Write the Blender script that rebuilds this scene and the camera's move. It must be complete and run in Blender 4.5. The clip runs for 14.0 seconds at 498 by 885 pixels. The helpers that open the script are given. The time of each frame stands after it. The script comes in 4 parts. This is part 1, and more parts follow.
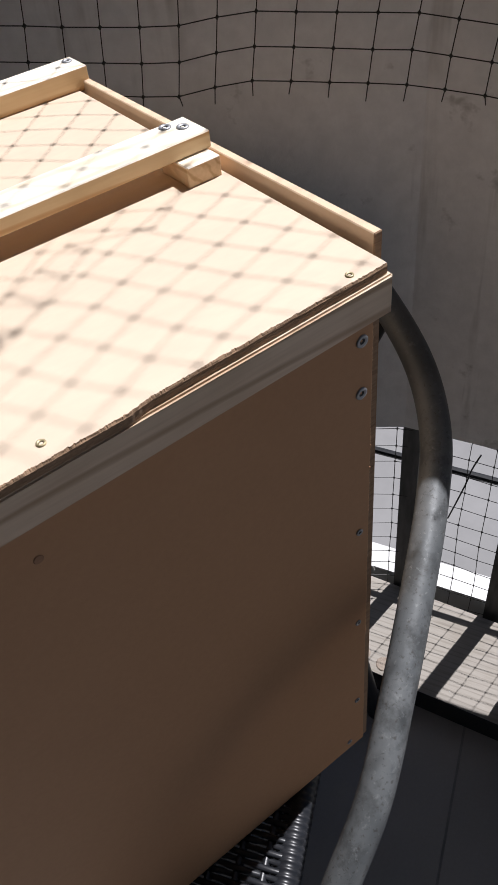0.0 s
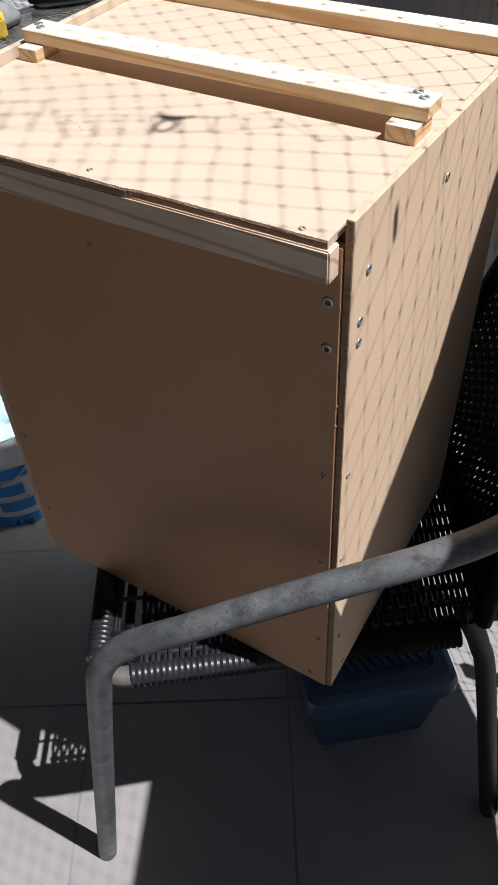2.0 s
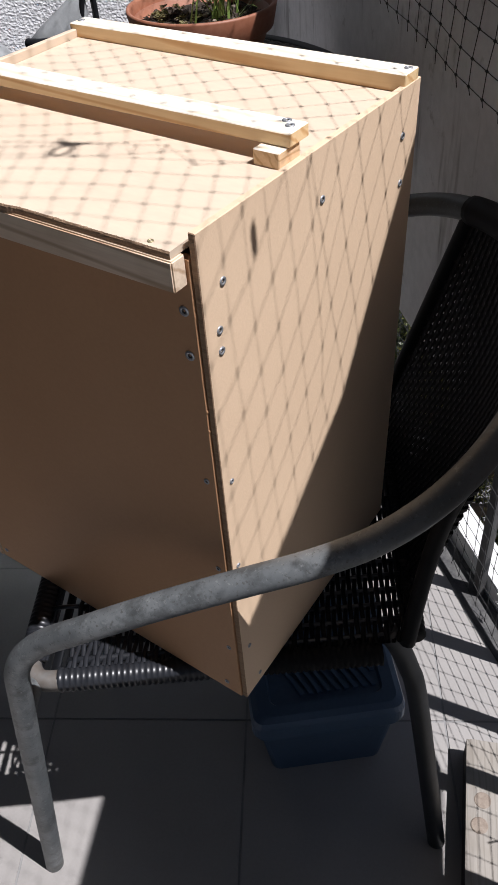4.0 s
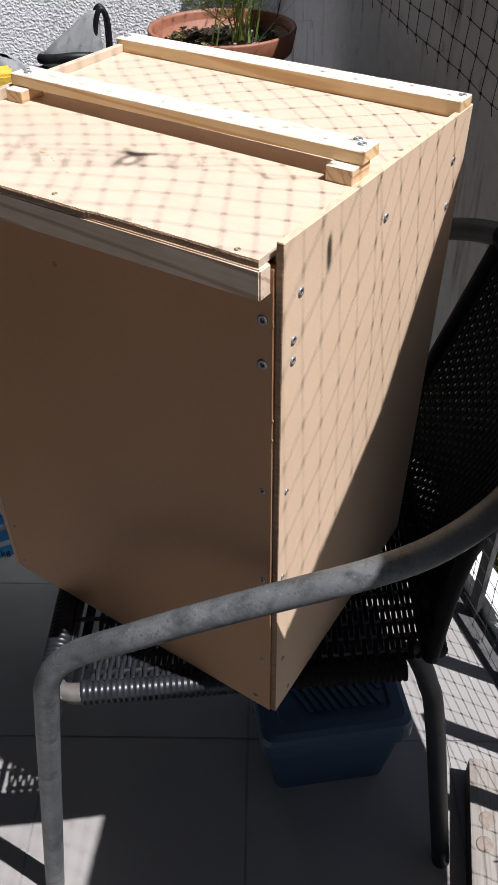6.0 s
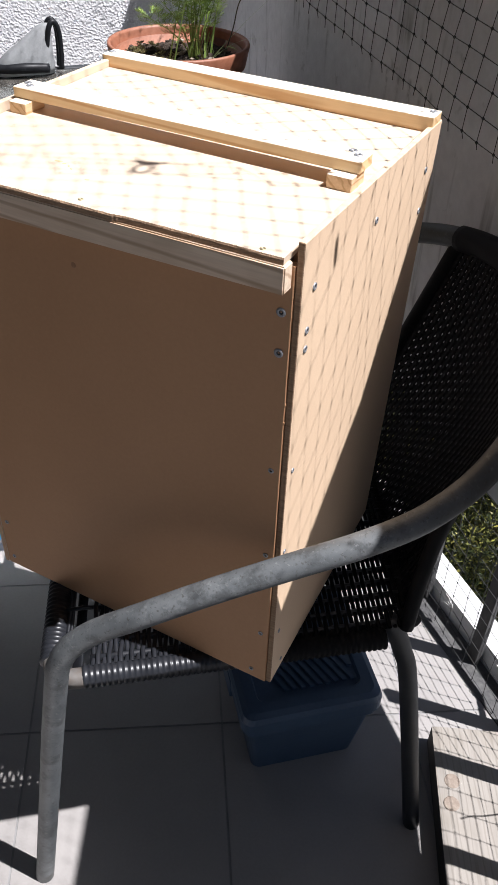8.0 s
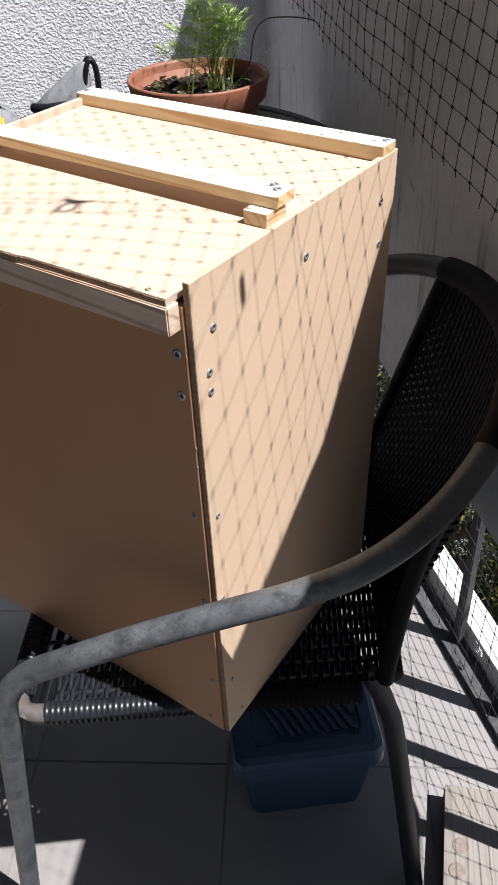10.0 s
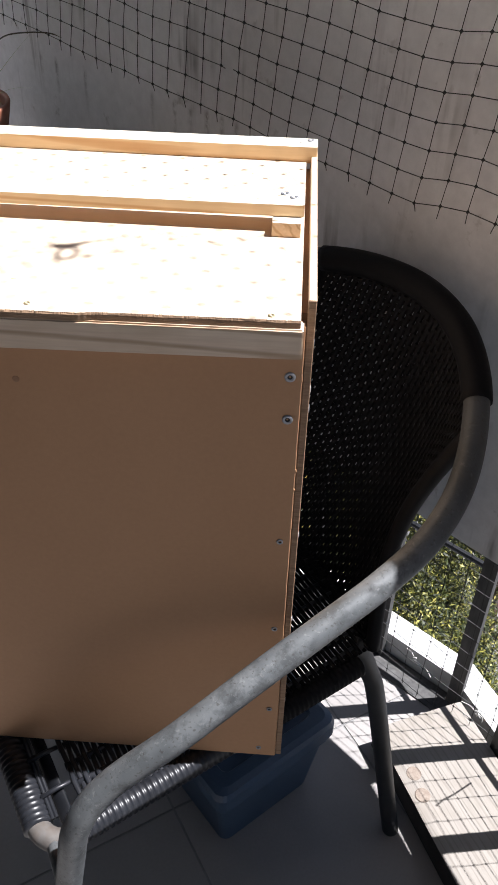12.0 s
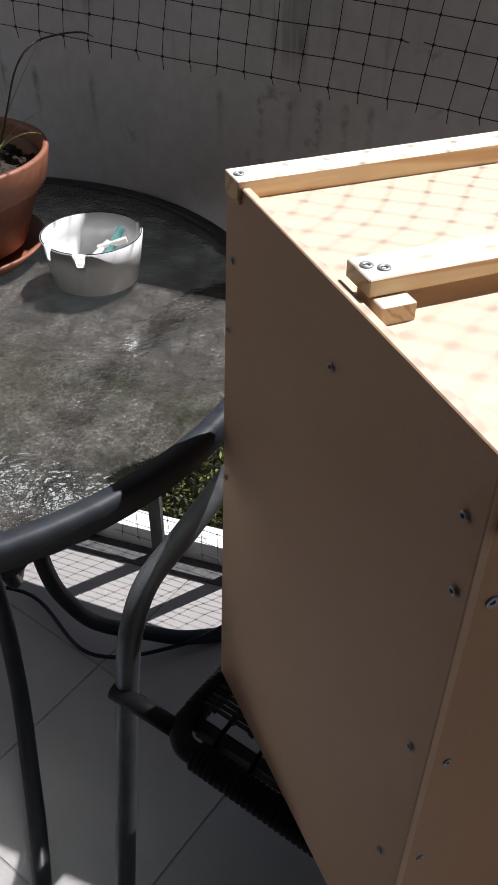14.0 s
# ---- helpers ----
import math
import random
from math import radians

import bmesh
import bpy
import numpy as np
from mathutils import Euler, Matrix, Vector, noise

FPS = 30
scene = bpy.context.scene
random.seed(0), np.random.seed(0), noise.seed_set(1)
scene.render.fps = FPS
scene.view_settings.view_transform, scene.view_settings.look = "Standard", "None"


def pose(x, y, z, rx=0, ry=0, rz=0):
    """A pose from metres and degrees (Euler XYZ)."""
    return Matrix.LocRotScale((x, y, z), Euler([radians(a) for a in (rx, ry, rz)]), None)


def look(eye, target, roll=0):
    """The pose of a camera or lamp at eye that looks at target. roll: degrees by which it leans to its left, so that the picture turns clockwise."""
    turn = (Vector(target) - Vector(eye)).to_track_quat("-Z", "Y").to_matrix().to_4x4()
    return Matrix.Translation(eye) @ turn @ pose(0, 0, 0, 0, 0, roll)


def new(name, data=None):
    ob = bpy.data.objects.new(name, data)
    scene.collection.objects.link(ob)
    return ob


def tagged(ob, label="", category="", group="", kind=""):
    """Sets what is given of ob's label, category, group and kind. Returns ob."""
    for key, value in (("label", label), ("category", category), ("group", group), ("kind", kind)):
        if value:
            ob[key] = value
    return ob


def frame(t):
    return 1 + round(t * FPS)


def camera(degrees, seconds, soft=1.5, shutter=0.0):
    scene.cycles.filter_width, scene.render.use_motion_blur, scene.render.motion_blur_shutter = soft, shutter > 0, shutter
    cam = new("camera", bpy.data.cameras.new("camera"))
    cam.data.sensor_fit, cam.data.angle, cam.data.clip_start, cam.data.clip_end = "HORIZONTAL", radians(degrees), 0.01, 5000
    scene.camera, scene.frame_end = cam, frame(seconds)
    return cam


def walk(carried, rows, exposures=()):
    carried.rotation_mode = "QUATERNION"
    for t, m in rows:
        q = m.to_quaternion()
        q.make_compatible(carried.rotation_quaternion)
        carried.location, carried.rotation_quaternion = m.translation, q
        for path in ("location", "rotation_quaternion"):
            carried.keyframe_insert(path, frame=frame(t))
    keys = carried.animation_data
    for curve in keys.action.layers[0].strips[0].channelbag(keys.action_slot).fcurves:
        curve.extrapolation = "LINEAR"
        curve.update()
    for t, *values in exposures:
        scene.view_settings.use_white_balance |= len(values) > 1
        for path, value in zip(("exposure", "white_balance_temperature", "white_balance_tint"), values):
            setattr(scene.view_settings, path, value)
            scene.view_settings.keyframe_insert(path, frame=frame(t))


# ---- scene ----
# -- settings --
SKY, SUN_POWER = 0.032, 5.0
EXPOSURES = [(t, stops, 6300, 14) for t, stops in ((0.0, 0.28), (1.0, 0.20), (2.0, 0.27), (3.2, 0.28), (5.5, 0.44), (6.0, 0.38), (6.5, 0.72), (7.0, 1.02), (7.5, 1.01), (8.0, 0.81), (10.5, 0.60), (11.2, 0.63), (11.6, 0.72), (12.0, 1.10), (12.6, 1.05), (13.0, 0.55), (13.5, 0.24), (14.0, 0.46))]
# -- end settings --
cam = camera(33.7, 14.0, soft=1.15)
PATH = [
    (0, (0.121, -0.243, 1.16), (0.895, 0.943, -0.252), -7.0),
    (0.2, (0.205, -0.239, 1.156), (0.739, 1.071, -0.258), -8.5),
    (0.5, (0.321, -0.259, 1.157), (0.277, 1.186, -0.225), -9.1),
    (0.6, (0.34, -0.26, 1.159), (0.138, 1.17, -0.224), -8.0),
    (0.8, (0.357, -0.268, 1.164), (-0.035, 1.135, -0.206), -5.5),
    (1, (0.378, -0.291, 1.156), (-0.097, 1.088, -0.212), -1.9),
    (1.5, (0.407, -0.387, 1.175), (-0.205, 0.877, -0.249), 1.4),
    (2, (0.545, -0.374, 1.19), (-0.253, 0.797, -0.222), -3.6),
    (2.5, (0.609, -0.348, 1.187), (-0.232, 0.803, -0.216), -4.7),
    (3, (0.643, -0.342, 1.185), (-0.235, 0.815, -0.191), -4.7),
    (3.2, (0.669, -0.337, 1.183), (-0.243, 0.802, -0.185), -5.1),
    (5.3, (0.644, -0.356, 1.198), (-0.262, 0.884, -0.084), -3.6),
    (5.5, (0.635, -0.358, 1.199), (-0.264, 0.881, -0.089), -3.2),
    (6, (0.611, -0.395, 1.185), (-0.245, 0.866, -0.109), -0.8),
    (6.5, (0.532, -0.488, 1.188), (-0.081, 0.917, -0.098), 3.2),
    (7, (0.492, -0.573, 1.21), (0.018, 0.889, -0.071), 2.9),
    (7.4, (0.505, -0.587, 1.212), (0.021, 0.873, -0.066), 4.1),
    (7.5, (0.511, -0.581, 1.216), (-0.003, 0.865, -0.066), 4.3),
    (8, (0.576, -0.484, 1.207), (-0.115, 0.891, -0.07), 2.3),
    (8.2, (0.605, -0.444, 1.206), (-0.137, 0.908, -0.068), 1.9),
    (10.3, (0.694, -0.375, 1.201), (-0.251, 0.888, -0.029), -2.9),
    (10.5, (0.687, -0.378, 1.199), (-0.256, 0.896, -0.021), -2.9),
    (11, (0.655, -0.403, 1.206), (-0.26, 0.902, -0.002), -2.1),
    (11.2, (0.609, -0.414, 1.205), (-0.219, 0.941, -0.010), -1.4),
    (11.5, (0.529, -0.428, 1.208), (0.054, 1.086, -0.01), -1.6),
    (11.7, (0.447, -0.443, 1.207), (0.240, 1.119, -0.025), -0.6),
    (12, (0.352, -0.475, 1.201), (0.274, 1.106, -0.021), 1.6),
    (12.5, (0.245, -0.412, 1.182), (0.144, 1.163, -0.046), 1.1),
    (13, (0.132, -0.313, 1.179), (0.049, 1.267, -0.045), 1.5),
    (13.2, (0.072, -0.271, 1.173), (0.152, 1.293, -0.071), 2.0),
    (13.4, (0.013, -0.255, 1.153), (0.186, 1.333, -0.05), 1.0),
    (13.5, (-0.029, -0.24, 1.152), (0.218, 1.318, -0.077), 0.6),
    (14, (-0.173, -0.189, 1.154), (0.383, 1.265, -0.102), 0.0),
]
walk(cam, [(t, look(eye, target, roll)) for t, eye, target, roll in PATH], EXPOSURES)

# ---- light ----
SUN = Vector((0.5, 0.085, 1.0)).normalized()
world = bpy.data.worlds.new("sky")
scene.world = world
world.use_nodes = True
wn = world.node_tree.nodes
sky = wn.new("ShaderNodeTexSky")
sky.sky_type, sky.sun_disc = "NISHITA", False
sky.sun_elevation = math.asin(SUN.z)
sky.sun_rotation = math.atan2(SUN.x, SUN.y)
wn["Background"].inputs["Strength"].default_value = SKY
world.node_tree.links.new(sky.outputs[0], wn["Background"].inputs["Color"])
sun = new("sun", bpy.data.lights.new("sun", "SUN"))
sun.data.energy, sun.data.angle, sun.data.color = SUN_POWER, radians(0.5), (1.0, 0.985, 0.972)
sun.matrix_world = look(SUN * 10, (0, 0, 0))


# ---- materials ----
def mat(name, rough=0.6, metal=0.0):
    m = bpy.data.materials.new(name)
    m.use_nodes = True
    b = m.node_tree.nodes["Principled BSDF"]
    b.inputs["Roughness"].default_value, b.inputs["Metallic"].default_value = rough, metal
    return m, m.node_tree, b


def coords(nt, scale=(1, 1, 1), rot=(0, 0, 0), kind="Object"):
    c, mp = nt.nodes.new("ShaderNodeTexCoord"), nt.nodes.new("ShaderNodeMapping")
    mp.inputs["Scale"].default_value, mp.inputs["Rotation"].default_value = scale, rot
    nt.links.new(c.outputs[kind], mp.inputs["Vector"])
    return mp.outputs[0]


def noise_tex(nt, vec, scale, detail=4.0, rough=0.55):
    n = nt.nodes.new("ShaderNodeTexNoise")
    n.inputs["Scale"].default_value, n.inputs["Detail"].default_value, n.inputs["Roughness"].default_value = scale, detail, rough
    nt.links.new(vec, n.inputs["Vector"])
    return n.outputs["Fac"]


def ramp(nt, fac, stops):
    r = nt.nodes.new("ShaderNodeValToRGB")
    e = r.color_ramp.elements
    while len(e) < len(stops):
        e.new(0.5)
    for el, (p, c) in zip(e, stops):
        el.position = p
        el.color = (*c, 1) if len(c) == 3 else c
    nt.links.new(fac, r.inputs[0])
    return r.outputs[0]


def mix(nt, fac, a, b, mode="MIX"):
    n = nt.nodes.new("ShaderNodeMix")
    n.data_type, n.blend_type = "RGBA", mode
    for sock, val in ((n.inputs[0], fac), (n.inputs[6], a), (n.inputs[7], b)):
        if hasattr(val, "is_linked"):
            nt.links.new(val, sock)
        elif isinstance(val, tuple):
            sock.default_value = (*val, 1)
        else:
            sock.default_value = val
    return n.outputs[2]


def bump(nt, b, height, strength=0.3, dist=0.001):
    n = nt.nodes.new("ShaderNodeBump")
    n.inputs["Strength"].default_value, n.inputs["Distance"].default_value = strength, dist
    nt.links.new(height, n.inputs["Height"])
    nt.links.new(n.outputs[0], b.inputs["Normal"])


def mottled(name, c0, c1, scale=8, rough=0.6, fine=60, bump_s=0.2, bump_d=0.001, metal=0.0, c2=None, stretch=(1, 1, 1), spec=0.5):
    """Two scales of noise between two or three colours, with fine relief."""
    m, nt, b = mat(name, rough, metal)
    v = coords(nt, stretch)
    big, small = noise_tex(nt, v, scale), noise_tex(nt, v, fine, 3)
    col = ramp(nt, big, [(0.32, c0), (0.68, c1)])
    col = mix(nt, 0.35, col, ramp(nt, small, [(0.3, c0), (0.7, c2 or c1)]))
    nt.links.new(col, b.inputs["Base Color"])
    b.inputs["Specular IOR Level"].default_value = spec
    bump(nt, b, small, bump_s, bump_d)
    return m


def pine(name, light, dark, axis="x", lines=170.0, rough=0.6, spec=0.3, fibre=0.3):
    """Planed softwood: growth rings stretched along one axis."""
    m, nt, b = mat(name, rough)
    sc = {"x": (0.06, 1, 1), "y": (1, 0.06, 1), "z": (1, 1, 0.06)}[axis]
    v = coords(nt, sc)
    w = nt.nodes.new("ShaderNodeTexWave")
    w.wave_type, w.bands_direction = "BANDS", "DIAGONAL"
    w.inputs["Scale"].default_value, w.inputs["Distortion"].default_value = lines / 6.3, 5.0
    w.inputs["Detail"].default_value, w.inputs["Detail Scale"].default_value = 2.0, 1.2
    nt.links.new(v, w.inputs["Vector"])
    fine = noise_tex(nt, coords(nt, tuple(k * 400 for k in sc)), 1.0, 3)
    col = ramp(nt, w.outputs["Fac"], [(0.15, light), (0.75, light), (1.0, dark)])
    col = mix(nt, fibre, col, ramp(nt, fine, [(0.35, light), (0.75, dark)]))
    stain = noise_tex(nt, coords(nt), 14.0, 3)
    col = mix(nt, 1.0, col, ramp(nt, stain, [(0.3, (0.86, 0.84, 0.8)), (0.6, (1, 1, 1))]), "MULTIPLY")
    nt.links.new(col, b.inputs["Base Color"])
    b.inputs["Specular IOR Level"].default_value = spec
    bump(nt, b, fine, 0.25, 0.0006)
    return m


M_SHEET = mottled("brown_sheet", (0.500, 0.277, 0.145), (0.568, 0.322, 0.172), 5, 0.62, 240, 0.12, 0.0005, spec=0.3)
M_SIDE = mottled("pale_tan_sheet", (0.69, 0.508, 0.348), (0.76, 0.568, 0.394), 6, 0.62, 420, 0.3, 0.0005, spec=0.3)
# side sheet again, browner, with the shade of the box's left side in it
M_SIDE_SHADE = mottled("shaded_tan_sheet", (0.57, 0.362, 0.222), (0.64, 0.412, 0.258), 6, 0.62, 420, 0.3, 0.0005, spec=0.3)
M_LID = mottled("plywood_lid", (0.605, 0.485, 0.368), (0.66, 0.537, 0.415), 9, 0.58, 150, 0.15, 0.0005, c2=(0.705, 0.583, 0.435), stretch=(0.35, 1, 1), spec=0.4)
M_EDGE = mottled("sawn_board_edge", (0.22, 0.135, 0.08), (0.44, 0.29, 0.18), 90, 0.9, 420, 0.6, 0.0012, stretch=(0.3, 1, 2.5))
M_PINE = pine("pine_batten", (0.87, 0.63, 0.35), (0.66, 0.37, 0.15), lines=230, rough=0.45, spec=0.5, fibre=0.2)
# sunlight on the upper faces, put into a whiter copy of the pine
M_PINE_LIT = pine("sunlit_pine_face", (0.95, 0.88, 0.76), (0.86, 0.73, 0.55), lines=230, rough=0.36, spec=0.9, fibre=0.14)
M_PINE_END = pine("pine_end_grain", (0.80, 0.58, 0.36), (0.55, 0.34, 0.17), axis="y", lines=420, rough=0.7, spec=0.2)
M_PINE_STRIP = pine("pine_strip", (0.83, 0.67, 0.51), (0.48, 0.32, 0.20), lines=200)
M_SCREW = mottled("zinc_screw", (0.31, 0.32, 0.34), (0.44, 0.45, 0.47), 200, 0.45, 900, 0.1, 0.0003, metal=0.6)
M_SCREW_HOLE = mottled("screw_recess", (0.02, 0.02, 0.02), (0.05, 0.05, 0.05), 100, 0.5, 300)
M_BRASS = mottled("dull_brass_screw", (0.36, 0.30, 0.16), (0.52, 0.45, 0.28), 200, 0.45, 900, 0.1, 0.0003, metal=0.7)
# the chair stands at CO; CU points to its back and CV to its side
CO, CU, CV = Vector((-0.024, 0.064)), Vector((0.84, 0.545)), Vector((-0.545, 0.84))
M_STEEL, nt, b = mat("worn_shaded_tube", 0.48, 0.25)
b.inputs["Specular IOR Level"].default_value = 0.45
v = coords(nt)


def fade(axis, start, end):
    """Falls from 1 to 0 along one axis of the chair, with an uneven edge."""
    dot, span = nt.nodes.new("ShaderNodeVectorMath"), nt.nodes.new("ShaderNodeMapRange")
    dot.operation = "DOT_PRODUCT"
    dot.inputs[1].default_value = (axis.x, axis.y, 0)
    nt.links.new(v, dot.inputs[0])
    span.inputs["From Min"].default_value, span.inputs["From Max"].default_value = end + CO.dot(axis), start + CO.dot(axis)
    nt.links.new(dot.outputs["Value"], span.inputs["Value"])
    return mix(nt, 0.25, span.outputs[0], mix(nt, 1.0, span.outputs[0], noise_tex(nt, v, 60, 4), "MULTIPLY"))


# one arm keeps its lit tone; shade is put into back hoop and other arm
arm_lit = mix(nt, 1.0, fade(CU, 0.36, 0.47), fade(CV, 0.02, 0.12), "MULTIPLY")
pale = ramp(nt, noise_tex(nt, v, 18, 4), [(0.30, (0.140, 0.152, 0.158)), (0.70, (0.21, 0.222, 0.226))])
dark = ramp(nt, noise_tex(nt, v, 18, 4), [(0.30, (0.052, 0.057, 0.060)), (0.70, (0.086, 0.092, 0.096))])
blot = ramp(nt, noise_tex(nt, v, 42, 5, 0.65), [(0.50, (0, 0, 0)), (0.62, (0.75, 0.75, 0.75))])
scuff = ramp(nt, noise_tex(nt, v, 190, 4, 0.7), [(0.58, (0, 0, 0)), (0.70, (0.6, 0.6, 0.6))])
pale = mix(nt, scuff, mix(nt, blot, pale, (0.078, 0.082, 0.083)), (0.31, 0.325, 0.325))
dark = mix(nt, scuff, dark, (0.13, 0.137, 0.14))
worn = mix(nt, arm_lit, dark, pale)
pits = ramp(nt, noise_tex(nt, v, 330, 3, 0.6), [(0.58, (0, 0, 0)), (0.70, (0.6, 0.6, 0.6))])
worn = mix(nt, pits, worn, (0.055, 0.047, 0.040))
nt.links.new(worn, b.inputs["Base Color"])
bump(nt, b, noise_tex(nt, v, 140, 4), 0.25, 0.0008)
M_LEG = mottled("dark_grey_tube", (0.019, 0.020, 0.022), (0.034, 0.036, 0.039), 22, 0.5, 140, 0.25, 0.0008)
M_RUST = mottled("rusty_tube_end", (0.155, 0.150, 0.143), (0.10, 0.094, 0.086), 40, 0.6, 90, 0.3, 0.0008, c2=(0.11, 0.066, 0.038))
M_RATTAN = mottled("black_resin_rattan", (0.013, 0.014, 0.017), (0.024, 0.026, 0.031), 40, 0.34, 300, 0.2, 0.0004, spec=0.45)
# the same rattan, blacker and duller, for the chair parts in shade
M_RATTAN_SHADE = mottled("shaded_black_rattan", (0.004, 0.004, 0.005), (0.008, 0.008, 0.009), 40, 0.6, 300, 0.2, 0.0004, spec=0.12)
M_TILE = mottled("grey_floor_tile", (0.290, 0.275, 0.262), (0.350, 0.332, 0.316), 6, 0.5, 220, 0.25, 0.0006, c2=(0.240, 0.225, 0.212))
M_GROUT = mottled("tile_grout", (0.20, 0.198, 0.195), (0.28, 0.275, 0.27), 30, 0.9, 300, 0.5, 0.001)
M_WALL, nt, b = mat("painted_parapet", 0.85)
v = coords(nt)
base = ramp(nt, noise_tex(nt, v, 3, 5), [(0.3, (0.64, 0.645, 0.66)), (0.7, (0.76, 0.765, 0.78))])
grain = noise_tex(nt, v, 55, 6, 0.65)
base = mix(nt, 0.30, base, ramp(nt, grain, [(0.35, (0.52, 0.515, 0.51)), (0.65, (0.80, 0.79, 0.785))]))
drip = noise_tex(nt, coords(nt, (26, 26, 2.6)), 1.0, 4, 0.6)
patch = noise_tex(nt, v, 4.5, 4, 0.6)
dirt = mix(nt, 1.0, ramp(nt, drip, [(0.55, (0, 0, 0)), (0.68, (1, 1, 1))]), ramp(nt, patch, [(0.46, (0, 0, 0)), (0.60, (0.75, 0.75, 0.75))]), "MULTIPLY")
# short dark runs under the net: where they stand along the wall, and how far they reach down
along, runs = nt.nodes.new("ShaderNodeVectorMath"), nt.nodes.new("ShaderNodeMapRange")
along.operation = "DOT_PRODUCT"
wobble = nt.nodes.new("ShaderNodeMix")
wobble.data_type = "VECTOR"
wobble.inputs[0].default_value = 0.004
nz = nt.nodes.new("ShaderNodeTexNoise")
nz.inputs["Scale"].default_value, nz.inputs["Detail"].default_value = 70, 4
nt.links.new(v, nz.inputs["Vector"])
nt.links.new(v, wobble.inputs[4]), nt.links.new(nz.outputs["Color"], wobble.inputs[5])
nt.links.new(wobble.outputs[1], along.inputs[0])
along.inputs[1].default_value = (0.730, -0.684, 0)
runs.inputs["From Min"].default_value, runs.inputs["From Max"].default_value = -0.72, -0.18
nt.links.new(along.outputs["Value"], runs.inputs["Value"])
stops = [(0.0, (0, 0, 0))]
for place, depth in ((-0.682, 0.5), (-0.638, 0.8), (-0.559, 0.7), (-0.393, 0.5), (-0.343, 0.75), (-0.309, 0.6), (-0.275, 0.9), (-0.245, 0.7), (-0.217, 0.6)):
    f = (place + 0.72) / 0.54
    stops += [(f - 0.011, (0, 0, 0)), (f, (depth,) * 3), (f + 0.011, (0, 0, 0))]
streak = ramp(nt, runs.outputs[0], stops)
height = nt.nodes.new("ShaderNodeSeparateXYZ")
nt.links.new(wobble.outputs[1], height.inputs[0])
fall = nt.nodes.new("ShaderNodeMapRange")
fall.inputs["From Min"].default_value, fall.inputs["From Max"].default_value = 0.80, 0.90
nt.links.new(height.outputs["Z"], fall.inputs["Value"])
streak = mix(nt, 1.0, streak, ramp(nt, fall.outputs[0], [(0.05, (0, 0, 0)), (0.5, (0.55, 0.55, 0.55)), (0.74, (1, 1, 1)), (0.84, (0, 0, 0))]), "MULTIPLY")
streak = mix(nt, 1.0, streak, ramp(nt, noise_tex(nt, v, 120, 4, 0.65), [(0.36, (0.1, 0.1, 0.1)), (0.56, (1, 1, 1))]), "MULTIPLY")
dirt = mix(nt, 1.0, dirt, streak, "ADD")
spots = ramp(nt, noise_tex(nt, v, 30, 4, 0.6), [(0.64, (0, 0, 0)), (0.74, (0.6, 0.6, 0.6))])
base = mix(nt, dirt, base, (0.16, 0.152, 0.146))
base = mix(nt, spots, base, (0.30, 0.29, 0.28))
nt.links.new(base, b.inputs["Base Color"])
bump(nt, b, grain, 0.5, 0.002)
# dark tone for the unseen walls and slab, to keep bounced light low
M_UNSEEN = mottled("unseen_dark_wall", (0.055, 0.055, 0.056), (0.085, 0.084, 0.084), 3, 0.8, 45, 0.35, 0.0015)
M_CURB = mottled("painted_kerb", (0.55, 0.55, 0.54), (0.72, 0.72, 0.71), 18, 0.85, 120, 0.5, 0.002)
M_BLACK = mottled("black_painted_metal", (0.006, 0.007, 0.009), (0.014, 0.015, 0.018), 30, 0.46, 200, 0.2, 0.0004, spec=0.28)
M_RIM = mottled("dull_black_rim", (0.020, 0.024, 0.029), (0.034, 0.039, 0.046), 24, 0.55, 260, 0.3, 0.0005, spec=0.4)
M_POST = mottled("weathered_dark_post", (0.035, 0.035, 0.036), (0.11, 0.108, 0.105), 40, 0.7, 160, 0.4, 0.001, stretch=(1, 1, 0.2))
M_NET = mottled("black_net_cord", (0.01, 0.01, 0.01), (0.02, 0.02, 0.02), 50, 0.6, 300)
M_BLUE = mottled("dark_blue_plastic", (0.044, 0.076, 0.128), (0.066, 0.106, 0.168), 12, 0.42, 200, 0.15, 0.0004)
M_DECK = pine("weathered_deck_board", (0.315, 0.290, 0.258), (0.235, 0.212, 0.184), axis="y", lines=420, rough=0.8, fibre=0.4)
M_DECK_SIDE = mottled("dark_board_edge", (0.03, 0.028, 0.026), (0.06, 0.055, 0.05), 30, 0.8, 200, 0.4, 0.001)
M_TERRA = mottled("terracotta", (0.25, 0.088, 0.047), (0.32, 0.124, 0.068), 14, 0.55, 120, 0.3, 0.0008, c2=(0.39, 0.185, 0.115))
M_SOIL = mottled("potting_soil", (0.02, 0.014, 0.01), (0.07, 0.05, 0.035), 120, 0.95, 400, 1.0, 0.004)
M_CERAMIC = mottled("white_ceramic", (0.70, 0.71, 0.70), (0.78, 0.78, 0.77), 10, 0.2, 100, 0.05, 0.0003)


# ---- building helpers ----
def part(name, bm, material, parent=None, label="", smooth=False):
    me = bpy.data.meshes.new(name)
    if smooth:
        for f in bm.faces:
            f.smooth = True
    bm.to_mesh(me)
    bm.free()
    me.materials.append(material)
    ob = new(name, me)
    if parent:
        ob.parent = parent
    return tagged(ob, label)


def thing(name, label, category, group="", at=(0, 0, 0)):
    ob = new(name)
    ob.empty_display_size = 0.05
    ob.location = at
    return tagged(ob, label, category, group)


